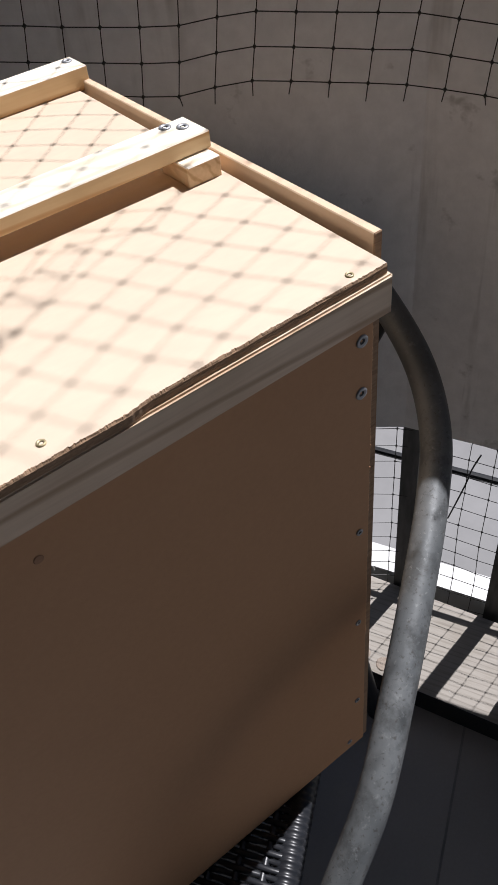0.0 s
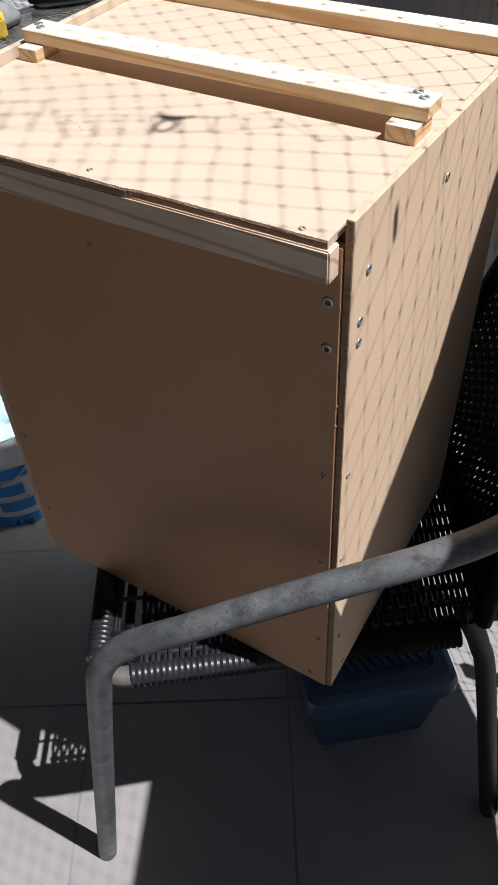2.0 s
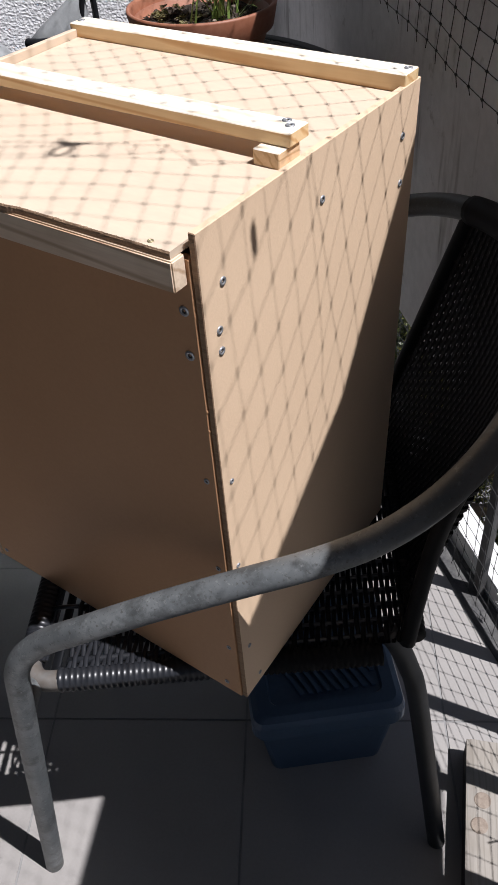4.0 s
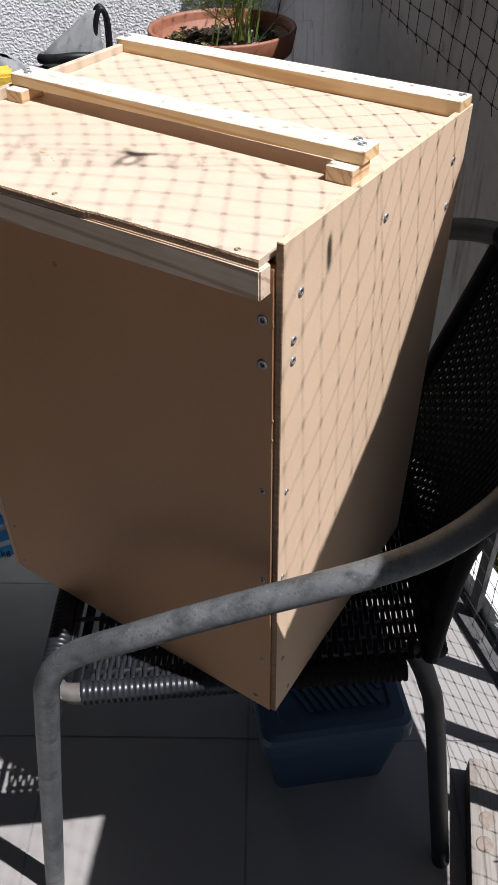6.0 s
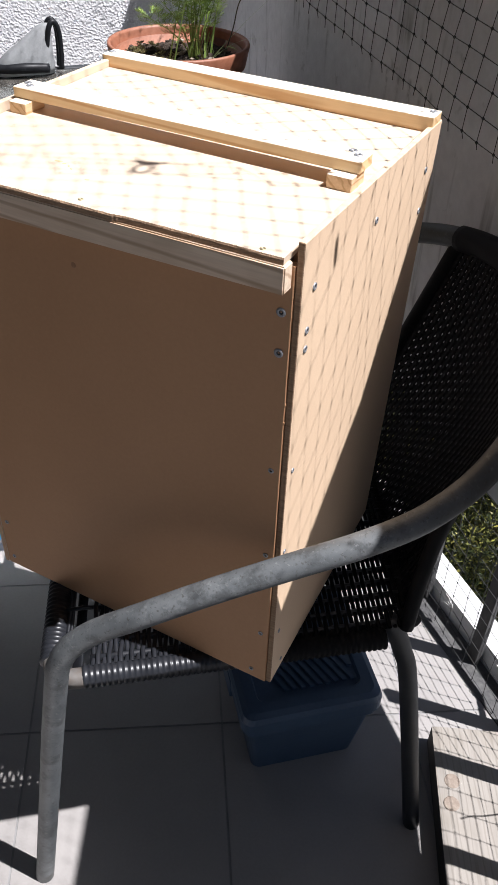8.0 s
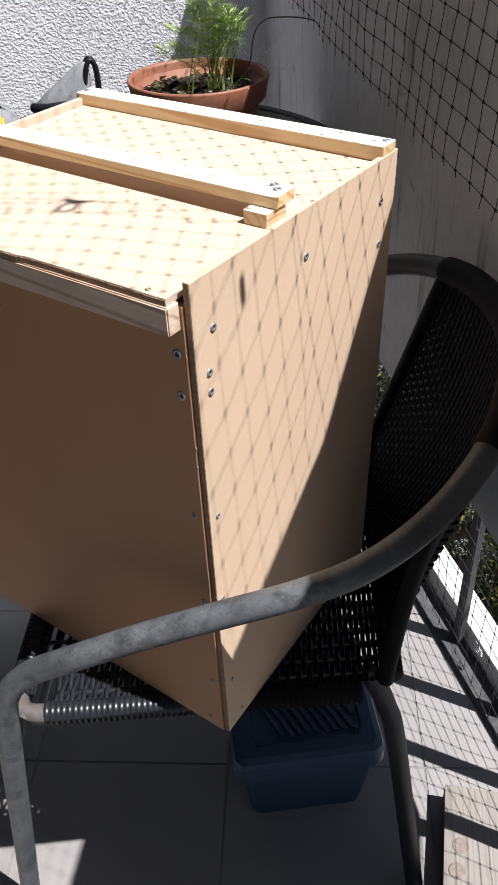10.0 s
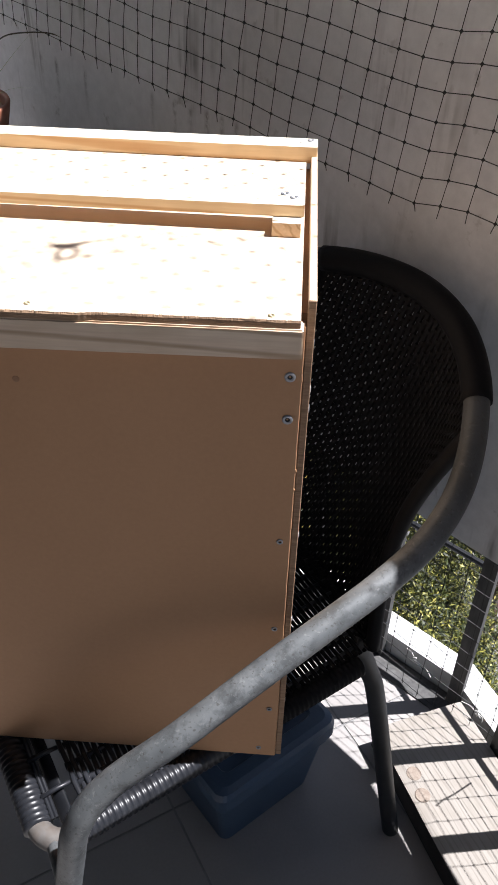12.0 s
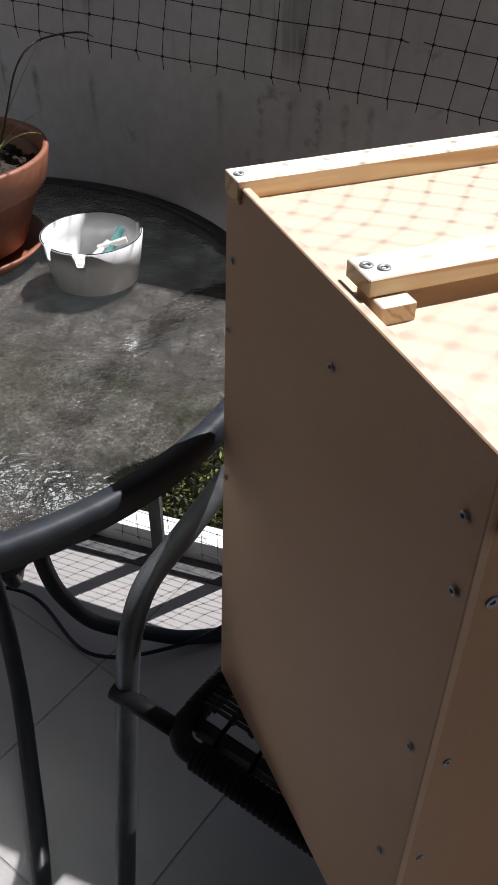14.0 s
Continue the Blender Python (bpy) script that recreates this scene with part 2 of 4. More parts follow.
def slab(x0, y0, z0, x1, y1, z1, bevel=0.0, segs=1, bm=None):
    own = bmesh.new()
    bmesh.ops.create_cube(own, size=1.0, matrix=Matrix.Translation(((x0 + x1) / 2, (y0 + y1) / 2, (z0 + z1) / 2)) @ Matrix.Diagonal((x1 - x0, y1 - y0, z1 - z0, 1)))
    if bevel:
        bmesh.ops.bevel(own, geom=own.edges[:], offset=bevel, segments=segs, affect="EDGES")
    if bm is None:
        return own
    me = bpy.data.meshes.new("tmp")
    own.to_mesh(me)
    own.free()
    bm.from_mesh(me)
    bpy.data.meshes.remove(me)
    return bm


def prism(points, z0, z1, bm=None):
    """An upright prism over a plan polygon given anticlockwise."""
    bm = bm or bmesh.new()
    low, top = [bm.verts.new((x, y, z0)) for x, y in points], [bm.verts.new((x, y, z1)) for x, y in points]
    n = len(points)
    bm.faces.new(top), bm.faces.new(low[::-1])
    for i in range(n):
        bm.faces.new((low[i], low[(i + 1) % n], top[(i + 1) % n], top[i]))
    return bm


def smooth_path(points, per=8, closed=False):
    """A Catmull-Rom line through the points."""
    P = [Vector(p) for p in points]
    n = len(P)
    out = []
    for i in range(n if closed else n - 1):
        a, b = P[i], P[(i + 1) % n]
        p = P[(i - 1) % n] if closed or i > 0 else a * 2 - b
        q = P[(i + 2) % n] if closed or i < n - 2 else b * 2 - a
        for k in range(per):
            t = k / per
            out.append(0.5 * (2 * a + (b - p) * t + (2 * p - 5 * a + 4 * b - q) * t * t + (3 * a - p - 3 * b + q) * t ** 3))
    return out if closed else out + [P[-1]]


def tube(path, radius, sides=12, closed=False, bm=None, caps=True, flat=1.0):
    """A round bar along a path; radius may be a number or one for each point."""
    bm = bm or bmesh.new()
    n = len(path)
    rad = radius if isinstance(radius, list) else [radius] * n
    up, rings = None, []
    for i in range(n):
        a = path[(i - 1) % n] if closed or i else path[0]
        b = path[(i + 1) % n] if closed or i < n - 1 else path[-1]
        d = (b - a).normalized()
        if up is None:
            up = d.orthogonal().normalized()
        up = (up - d * up.dot(d)).normalized()
        side = d.cross(up)
        rings.append([bm.verts.new(path[i] + rad[i] * (math.cos(2 * math.pi * k / sides) * up + flat * math.sin(2 * math.pi * k / sides) * side)) for k in range(sides)])
    for i in range(n if closed else n - 1):
        r, s = rings[i], rings[(i + 1) % n]
        for k in range(sides):
            bm.faces.new((r[k], r[(k + 1) % sides], s[(k + 1) % sides], s[k]))
    if caps and not closed:
        bm.faces.new(rings[0][::-1]), bm.faces.new(rings[-1])
    return bm


def lathe(profile, segs=48, bm=None, at=(0, 0, 0)):
    """A turned body from (radius, height) pairs."""
    bm = bm or bmesh.new()
    rings = [[bm.verts.new((at[0] + r * math.cos(2 * math.pi * k / segs), at[1] + r * math.sin(2 * math.pi * k / segs), at[2] + z)) for k in range(segs)] for r, z in profile]
    for a, b in zip(rings, rings[1:]):
        for k in range(segs):
            bm.faces.new((a[k], a[(k + 1) % segs], b[(k + 1) % segs], b[k]))
    return bm


# ---- plan of the balcony ----
N1, D1, C1 = Vector((0.684, 0.730)), Vector((0.730, -0.684)), 0.629
N2, D2, C2 = Vector((0.893, 0.450)), Vector((0.450, -0.893)), 0.700
FACADE = -1.165


def cross_lines(n, c, m, d):
    det = n.x * m.y - n.y * m.x
    return Vector(((c * m.y - n.y * d) / det, (n.x * d - c * m.x) / det))


def run(off, start=FACADE, length=1.9):
    """The three plan corners of a line that follows the parapet at an outward offset."""
    k = cross_lines(N1, C1 + off, N2, C2 + off)
    return [cross_lines(N1, C1 + off, D1, start), k, k + D2 * length]


def band(off0, off1, z0, z1, start=FACADE, length=1.9):
    a, b = run(off0, start, length), run(off1, start, length)
    bm = bmesh.new()
    for i in (0, 1):
        prism([a[i], a[i + 1], b[i + 1], b[i]], z0, z1, bm)
    bmesh.ops.recalc_face_normals(bm, faces=bm.faces[:])
    return bm

# ---- setting ----
def corner_plan(d, n):
    """The plan place at d along the parapet and n outward from the origin."""
    return D1 * d + N1 * n


slab_plan = [corner_plan(FACADE, -1.6), corner_plan(1.9, -1.6), *reversed(run(0.150, FACADE, 2.6))]
tagged(part("floor", prism(slab_plan[:2] + slab_plan[2:], -0.16, -0.0015), M_GROUT), "tiled balcony floor with dark joints", "floor", kind="structure")
parapet = tagged(part("wall_parapet", band(0, 0.09, 0.455, 1.285), M_WALL), "grey painted angled parapet with drip stains", "wall", kind="structure")
SKEW = 0.068


def kerb_run(off):
    """The three plan corners of a line along the kerb, which runs askew to the parapet."""
    def along(d):
        return N1 * (C1 + off + SKEW * d) + D1 * d
    a, b = along(FACADE), along(0.5)
    side = off - 0.030
    f = (C2 + side - N2.dot(a)) / (N2.dot(b) - N2.dot(a))
    k = a.lerp(b, f)
    return [a, k, k + D2 * 1.9]


def kerb_band(off0, off1, z0, z1):
    a, b = kerb_run(off0), kerb_run(off1)
    bm = bmesh.new()
    for i in (0, 1):
        prism([a[i], a[i + 1], b[i + 1], b[i]], z0, z1, bm)
    bmesh.ops.recalc_face_normals(bm, faces=bm.faces[:])
    return bm


kerb = tagged(part("kerb", kerb_band(0.105, 0.151, -0.16, 0.050), M_CURB), "white painted concrete kerb under the parapet", "kerb", kind="structure")


def upright_wall(name, a, b, thick_to, z0, z1, material, label):
    pts = [a, b, b + thick_to, a + thick_to]
    bm = prism(pts, z0, z1)
    bmesh.ops.recalc_face_normals(bm, faces=bm.faces[:])
    return tagged(part(name, bm, material), label, "wall", kind="structure")


M_STUCCO, nt, b = mat("rough_white_stucco", 0.9)
v = coords(nt)
vor = nt.nodes.new("ShaderNodeTexVoronoi")
vor.inputs["Scale"].default_value = 190
warp = nt.nodes.new("ShaderNodeVectorMath")
warp.operation = "MULTIPLY_ADD"
nz = nt.nodes.new("ShaderNodeTexNoise")
nz.inputs["Scale"].default_value = 60
nt.links.new(v, nz.inputs["Vector"])
nt.links.new(nz.outputs["Color"], warp.inputs[0])
warp.inputs[1].default_value = (0.012, 0.012, 0.012)
nt.links.new(v, warp.inputs[2])
nt.links.new(warp.outputs[0], vor.inputs["Vector"])
nt.links.new(ramp(nt, noise_tex(nt, v, 9), [(0.3, (0.80, 0.80, 0.81)), (0.7, (0.87, 0.87, 0.875))]), b.inputs["Base Color"])
bump(nt, b, mix(nt, 0.45, vor.outputs["Distance"], noise_tex(nt, v, 95, 9, 0.72)), 0.75, 0.0045)

upright_wall("wall_facade", corner_plan(FACADE, 0.72), corner_plan(FACADE, -0.12), -D1 * 0.2, -6.5, 2.7, M_STUCCO, "rough white stucco house wall in the sun")
# two unseen dark walls, added so that less light bounces onto the floor
upright_wall("unseen_wall_side", corner_plan(FACADE, -0.12), corner_plan(FACADE, -1.8), -D1 * 0.2, -6.5, 2.7, M_UNSEEN, "unseen dark grey side wall added to cut bounced light")
upright_wall("unseen_wall_back", corner_plan(FACADE, -1.6), corner_plan(1.9, -1.6), -N1 * 0.2, -6.5, 2.7, M_UNSEEN, "unseen dark grey rear wall added to cut bounced light")

# unseen slab overhead, added to hold back part of the skylight
ceil_plan = [corner_plan(FACADE, -1.6), corner_plan(1.9, -1.6), *reversed(run(0.10, FACADE, 2.6))]
bm = prism(ceil_plan, 2.62, 2.80)
bmesh.ops.recalc_face_normals(bm, faces=bm.faces[:])
tagged(part("ceiling", bm, M_UNSEEN), "unseen grey slab added overhead to block skylight", "ceiling", kind="structure")

# railing under the parapet
railing = thing("railing", "black flat-bar railing between kerb and parapet", "railing")
k, far, foot = run(0.105), kerb_run(0.160), kerb_run(0.094)
for i in (0, 1):
    part("rail", tube([Vector((*far[i], 0.262)), Vector((*far[i + 1], 0.262))], 0.0055, 8), M_BLACK, railing)
    a, c = k[i], k[i + 1]
    d = (c - a).normalized()
    span = (c - a).length
    nrm = Vector((-d.y, d.x))
    s = 0.1125 if i == 0 else 0.0135
    while s < span:
        p = a + d * s if i else c - d * s
        # each post stands close before the kerb
        p = p + nrm * ((foot[i] - p).dot(nrm) + (p - foot[i]).dot(d) * ((foot[i + 1] - foot[i]).dot(nrm) / (foot[i + 1] - foot[i]).dot(d)))
        w, t = d * 0.012, nrm * 0.005
        part("post", prism([p - w - t, p + w - t, p + w + t, p - w + t], 0.0, 0.458), M_POST, railing)
        s += 0.158 if i == 0 else 0.145
tagged(railing, kind="structure")


# ---- plywood box ----
W, DEP, Z0, ZT = 0.370, 0.306, 0.430, 0.952
crate = thing("plywood_box", "tall tan plywood box with pine battens standing on the chair", "box")


def lid_lift(x, y):
    """How far the warped lid lies above its front right corner: it sinks at the front left and rises a little to the back."""
    y = max(y, 0.0)
    return 0.010 * y + (1 - x / 0.36) * (0.045 * min(y, 0.12) - 0.0035)


def warp(bm):
    for vv in bm.verts:
        vv.co.z += lid_lift(vv.co.x, vv.co.y)
    return bm


def askew(x, y, z):
    """The box is racked: how far its foot is shifted aside towards the back."""
    return (0.016 - 0.016 * x) * max(y, 0.0) / DEP * (ZT - z) / (ZT - Z0)


def racked(bm):
    bmesh.ops.subdivide_edges(bm, edges=[e for e in bm.edges if e.calc_length() > 0.1], cuts=9, use_grid_fill=True)
    for vv in bm.verts:
        vv.co.x -= askew(*vv.co)
    return bm


def rough_edge_slab(x0, y0, z0, x1, y1, z1, n=640, step=0.215):
    """A sheet whose front edge is ragged from the saw and steps back at one place."""
    bm = bmesh.new()
    rows = []
    for i in range(n + 1):
        x = x0 + (x1 - x0) * i / n
        j = 0.0004 * noise.noise((x * 45, 0, 0)) + 0.0002 * noise.noise((x * 520, 4, 0)) + 0.0019 * min(max((x - step) / 0.012, 0.0), 1.0)
        k = 0.0005 + 0.0012 * max(0.0, noise.noise((x * 150, 9, 0))) + 0.0014 * abs(noise.noise((x * 700, 2, 0)))
        rows.append([bm.verts.new(p) for p in ((x, y0 + j, z0), (x, y0 + j, z1 - 0.0016), (x, y0 + j + k, z1 - 0.0002), (x, y0 + 0.008, z1), (x, 0.0, z1), (x, 0.12, z1), (x, y1, z1), (x, y1, z0))])
    for a, c in zip(rows, rows[1:]):
        for q in range(8):
            bm.faces.new((a[q], a[(q + 1) % 8], c[(q + 1) % 8], c[q]))
    bm.faces.new(rows[0]), bm.faces.new(rows[-1][::-1])
    bmesh.ops.recalc_face_normals(bm, faces=bm.faces[:])
    return bm


def splintered_panel(x0, y0, z0, x1, y1, z1, n=420):
    """An upright sheet whose right edge is frayed with small splinters."""
    bm = bmesh.new()
    rows = []
    for i in range(n + 1):
        z = z0 + (z1 - z0) * i / n
        j = 0.0002 * noise.noise((z * 40, 7, 0)) + 0.0004 * noise.noise((z * 500, 3, 0)) + 0.0030 * max(0.0, noise.noise((z * 160, 1, 5)) - 0.40)
        rows.append([bm.verts.new(p) for p in ((x0, y0, z), (x1 + j - 0.0006, y0, z), (x1 + j, y0 + 0.0005, z), (x1 - 0.0004, y1, z), (x0, y1, z))])
    for a, c in zip(rows, rows[1:]):
        for q in range(5):
            bm.faces.new((a[q], a[(q + 1) % 5], c[(q + 1) % 5], c[q]))
    bm.faces.new(rows[0]), bm.faces.new(rows[-1][::-1])
    bmesh.ops.recalc_face_normals(bm, faces=bm.faces[:])
    return bm


def sawn_front(ob):
    """Gives the faces toward the front the bare sawn edge."""
    ob.data.materials.append(M_EDGE)
    for f in ob.data.polygons:
        if f.normal.y < -0.5:
            f.material_index = 1


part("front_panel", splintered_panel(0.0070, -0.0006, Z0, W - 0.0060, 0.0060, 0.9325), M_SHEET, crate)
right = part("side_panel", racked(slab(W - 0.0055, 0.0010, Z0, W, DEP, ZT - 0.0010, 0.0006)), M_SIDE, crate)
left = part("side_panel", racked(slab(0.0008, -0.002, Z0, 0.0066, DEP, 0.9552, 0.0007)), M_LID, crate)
sawn_front(right)
# outer and front faces take the shaded copy, the others the lid's pale tone
left.data.materials.append(M_SIDE_SHADE)
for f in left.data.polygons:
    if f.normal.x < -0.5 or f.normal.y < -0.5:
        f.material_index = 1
part("back_panel", racked(slab(0.012, DEP - 0.009, Z0, W - 0.012, DEP, 0.9375, 0.0008)), M_SIDE, crate)
part("bottom_panel", racked(slab(0.013, 0.010, Z0, W - 0.013, DEP - 0.010, Z0 + 0.009)), M_SHEET, crate)
lid = part("lid_panel", warp(rough_edge_slab(0.0070, -0.0143, 0.9378, W - 0.0098, DEP - 0.006, 0.9432)), M_LID, crate, "pale plywood lid with a ragged sawn front edge")
sawn_front(lid)
part("side_cleat", slab(W - 0.0128, 0.010, 0.9180, W - 0.0056, DEP - 0.020, 0.9370), M_SHEET, crate)
bm = slab(0.0085, -0.0146, 0.9150, W - 0.0075, -0.0012, 0.9374, 0.0011, 2)
for vv in bm.verts:
    if vv.co.z < 0.92:
        vv.co.z -= 0.0016 * (1 - vv.co.x / W)
part("front_strip", warp(bm), M_PINE_STRIP, crate, "grey-brown pine strip under the lid")


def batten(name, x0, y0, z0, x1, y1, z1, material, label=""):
    """A planed length of pine whose upper face takes a paler, sunlit copy of the wood."""
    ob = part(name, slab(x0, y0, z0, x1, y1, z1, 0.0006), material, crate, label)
    ob.data.materials.append(M_PINE_LIT)
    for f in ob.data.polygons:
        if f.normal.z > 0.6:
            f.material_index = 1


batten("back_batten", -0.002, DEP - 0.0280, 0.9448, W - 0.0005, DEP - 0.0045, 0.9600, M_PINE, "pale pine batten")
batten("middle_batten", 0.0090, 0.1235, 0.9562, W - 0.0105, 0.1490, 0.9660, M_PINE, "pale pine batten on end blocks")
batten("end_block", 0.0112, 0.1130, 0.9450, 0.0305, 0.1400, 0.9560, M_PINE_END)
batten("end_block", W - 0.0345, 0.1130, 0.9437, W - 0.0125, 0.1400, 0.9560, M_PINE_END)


M_MARK = mottled("resin_mark", (0.32, 0.172, 0.092), (0.40, 0.215, 0.118), 200, 0.7, 600)
part("resin_mark", lathe([(0.0001, 0.0003), (0.0022, 0.0003), (0.0026, 0.0)], 14), M_MARK, crate, "small dark resin mark").matrix_local = pose(0.163, -0.0007, 0.879, 90, 0, 0)

M_AMBER = mottled("amber_stain", (0.62, 0.43, 0.23), (0.68, 0.50, 0.30), 300, 0.6, 700)
for x, y, long, wide, turn in ((0.120, 0.0465, 0.0042, 0.0016, 8), (0.1275, 0.0445, 0.0020, 0.0013, 40), (0.1335, 0.0425, 0.0026, 0.0010, -50), (0.139, 0.0385, 0.0016, 0.0007, -35), (0.163, 0.028, 0.0024, 0.0014, 5)):
    m = pose(x, y, 0.9433 + lid_lift(x, y), 0, 0, turn)
    part("stain", lathe([(1.0, -0.0001), (0.6, 0.00015), (0.0001, 0.0002)], 14), M_AMBER, crate, "small amber stain on the lid").matrix_local = m @ Matrix.Diagonal((long, wide, 1.0, 1.0))


def screw(place, axis, r=0.0038, metal=M_SCREW):
    """A countersunk cross-head screw whose head faces along axis."""
    bm = lathe([(r, 0.0), (r * 0.97, 0.0007), (r * 0.60, 0.0009), (r * 0.46, 0.0004), (0.0004, -0.0004)], 16)
    s = part("screw", bm, metal, crate, smooth=True)
    s.data.materials.append(M_SCREW_HOLE)
    for f in s.data.polygons:
        if f.center.x ** 2 + f.center.y ** 2 < (r * 0.45) ** 2:
            f.material_index = 1
    place = Vector(place)
    place.x -= askew(*place)
    s.matrix_local = Matrix.Translation(place) @ Vector(axis).to_track_quat("Z", "Y").to_matrix().to_4x4()


for z in (0.893, 0.857):
    screw((0.3555, -0.0008, z), (0, -1, 0), 0.0040)
for z in (0.736, 0.629, 0.510):
    screw((0.3555, -0.0008, z), (0, -1, 0), 0.0027)
screw((0.347, -0.0008, 0.443), (0, -1, 0), 0.0027)
for z in (0.8955, 0.865):
    screw((0.0165, -0.0008, z), (0, -1, 0), 0.0038)
for z in (0.730, 0.615, 0.503, 0.444):
    screw((0.0165, -0.0008, z), (0, -1, 0), 0.0027)
for y, z in ((0.024, 0.907), (0.016, 0.873), (0.016, 0.856), (0.150, 0.910), (0.279, 0.911), (0.281, 0.869)):
    screw((W + 0.0002, y, z), (1, 0, 0), 0.0033)
for y, z in ((0.012, 0.733), (0.009, 0.633), (0.013, 0.508), (0.026, 0.444)):
    screw((W + 0.0002, y, z), (1, 0, 0), 0.0025)
for y, z in ((0.139, 0.909), (0.291, 0.901), (0.297, 0.844), (0.011, 0.914), (0.007, 0.871), (0.297, 0.703), (0.012, 0.736), (0.019, 0.600)):
    screw((-0.0002, y, z), (-1, 0, 0), 0.0028)
for x, y in ((0.341, -0.0070), (0.181, -0.0045), (0.034, -0.0050)):
    screw((x, y, 0.9430 + lid_lift(x, y)), (0, 0, 1), 0.0022, M_BRASS)
for x, y in ((0.0145, 0.1385), (0.0215, 0.1330), (0.3440, 0.1445), (0.3512, 0.1375)):
    screw((x, y, 0.9660), (0, 0, 1), 0.0036)
for x, y in ((0.003, 0.2900), (W - 0.0065, 0.2945)):
    screw((x, y, 0.9600), (0, 0, 1), 0.0036)


# ---- rattan chair ----


def ch(p, q, z):
    """A place from the chair's own depth, side and height."""
    xy = CO + CU * p + CV * q
    return Vector((xy.x, xy.y, z))


chair = thing("rattan_chair", "black woven rattan armchair with worn grey steel arms", "chair")
R_TUBE = 0.0125
rise = [(0.000, 0.268, 0.0), (0.030, 0.273, 0.20), (0.068, 0.281, 0.45), (0.082, 0.283, 0.515), (0.112, 0.285, 0.553)]
arm_right = [(0.170, -0.298, 0.597), (0.237, -0.300, 0.630), (0.306, -0.299, 0.657), (0.369, -0.296, 0.679)]
back_hoop = [(0.421, -0.288, 0.700), (0.469, -0.266, 0.723), (0.512, -0.229, 0.747), (0.545, -0.185, 0.773), (0.564, -0.132, 0.796), (0.567, -0.070, 0.807),
             (0.557, 0.002, 0.803), (0.536, 0.068, 0.790), (0.506, 0.126, 0.770), (0.468, 0.172, 0.744), (0.420, 0.208, 0.712)]
arm_left = [(0.360, 0.236, 0.676), (0.280, 0.252, 0.624)]
rise_left = [(0.172, 0.264, 0.567), (0.122, 0.270, 0.541), (0.094, 0.270, 0.505), (0.076, 0.270, 0.44), (0.036, 0.266, 0.20), (0.003, 0.262, 0.0)]
hoop_pts = [ch(p, -q, z) for p, q, z in rise] + [ch(*c) for c in arm_right + back_hoop + arm_left + rise_left]
hoop = smooth_path(hoop_pts, 8)
part("arm_frame", tube(hoop, R_TUBE, 20), M_STEEL, chair, "worn grey steel tube with shade painted into hoop and left arm, forming legs, arms and back hoop", True)
for s in (-1, 1):
    part("back_leg", tube(smooth_path([ch(0.446, s * 0.185, 0.424), ch(0.456, s * 0.187, 0.408), ch(0.471, s * 0.190, 0.368), ch(0.487, s * 0.198, 0.30), ch(0.530, s * 0.232, 0.0)], 8), 0.0120, 18), M_LEG, chair, smooth=True)


def wrapped(a, b, name, r=0.0135, pitch=0.0068, metal=None):
    """A rail wound with resin cane: a row of close rings."""
    n = max(2, int((b - a).length / pitch))
    pts, rad = [], []
    for i in range(n):
        for f, k in ((0.0, 0.87), (0.28, 1.0), (0.72, 1.0)):
            t = (i + f) / n
            pts.append(a.lerp(b, t))
            rad.append(r * k)
    return part(name, tube(pts, rad, 14), metal or M_RATTAN, chair, smooth=True)


SZ = 0.416
QR, QL = -0.237, 0.195
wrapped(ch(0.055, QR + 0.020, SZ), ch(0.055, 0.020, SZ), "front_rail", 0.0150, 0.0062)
wrapped(ch(0.055, 0.020, SZ), ch(0.055, QL - 0.030, SZ), "front_rail", 0.0150, 0.0062, metal=M_RATTAN_SHADE)
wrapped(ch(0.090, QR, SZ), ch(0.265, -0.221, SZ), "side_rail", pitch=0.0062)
wrapped(ch(0.265, -0.221, SZ), ch(0.440, -0.205, SZ), "side_rail", pitch=0.0062, metal=M_RATTAN_SHADE)
wrapped(ch(0.090, QL, SZ), ch(0.440, 0.190, SZ), "side_rail", pitch=0.0062, metal=M_RATTAN_SHADE)
wrapped(ch(0.475, -0.185, SZ), ch(0.475, 0.170, SZ), "back_rail", metal=M_RATTAN_SHADE)
for s, q in ((-1, QR), (1, QL)):
    bare = s < 0
    part("rail_corner", tube(smooth_path([ch(0.055, q - s * 0.034, SZ), ch(0.057, q - s * 0.014, SZ), ch(0.070, q, SZ), ch(0.094, q + s * 0.001, SZ)], 6), 0.0115, 14), M_RUST if bare else M_RATTAN_SHADE, chair, "bare pale tube corner with rust" if bare else "", True)
    part("leg_joint", tube([ch(0.066, q - s * 0.004, SZ), ch(0.062, s * 0.279, SZ)], 0.010, 12), M_STEEL if bare else M_RATTAN_SHADE, chair, smooth=True)
part("front_bar", tube([ch(0.083, QR + 0.008, SZ - 0.002), ch(0.083, QL - 0.008, SZ - 0.002)], 0.0085, 10, flat=0.35), M_BLACK, chair, "flat black bar behind the front rail", True)
for p in (0.0700, 0.0735):
    part("binding_cane", tube([ch(p, QR + 0.02, SZ + 0.006), ch(p + 0.001, 0.0, SZ + 0.008), ch(p, QL - 0.02, SZ + 0.006)], 0.0021, 8), M_RATTAN, chair, smooth=True)
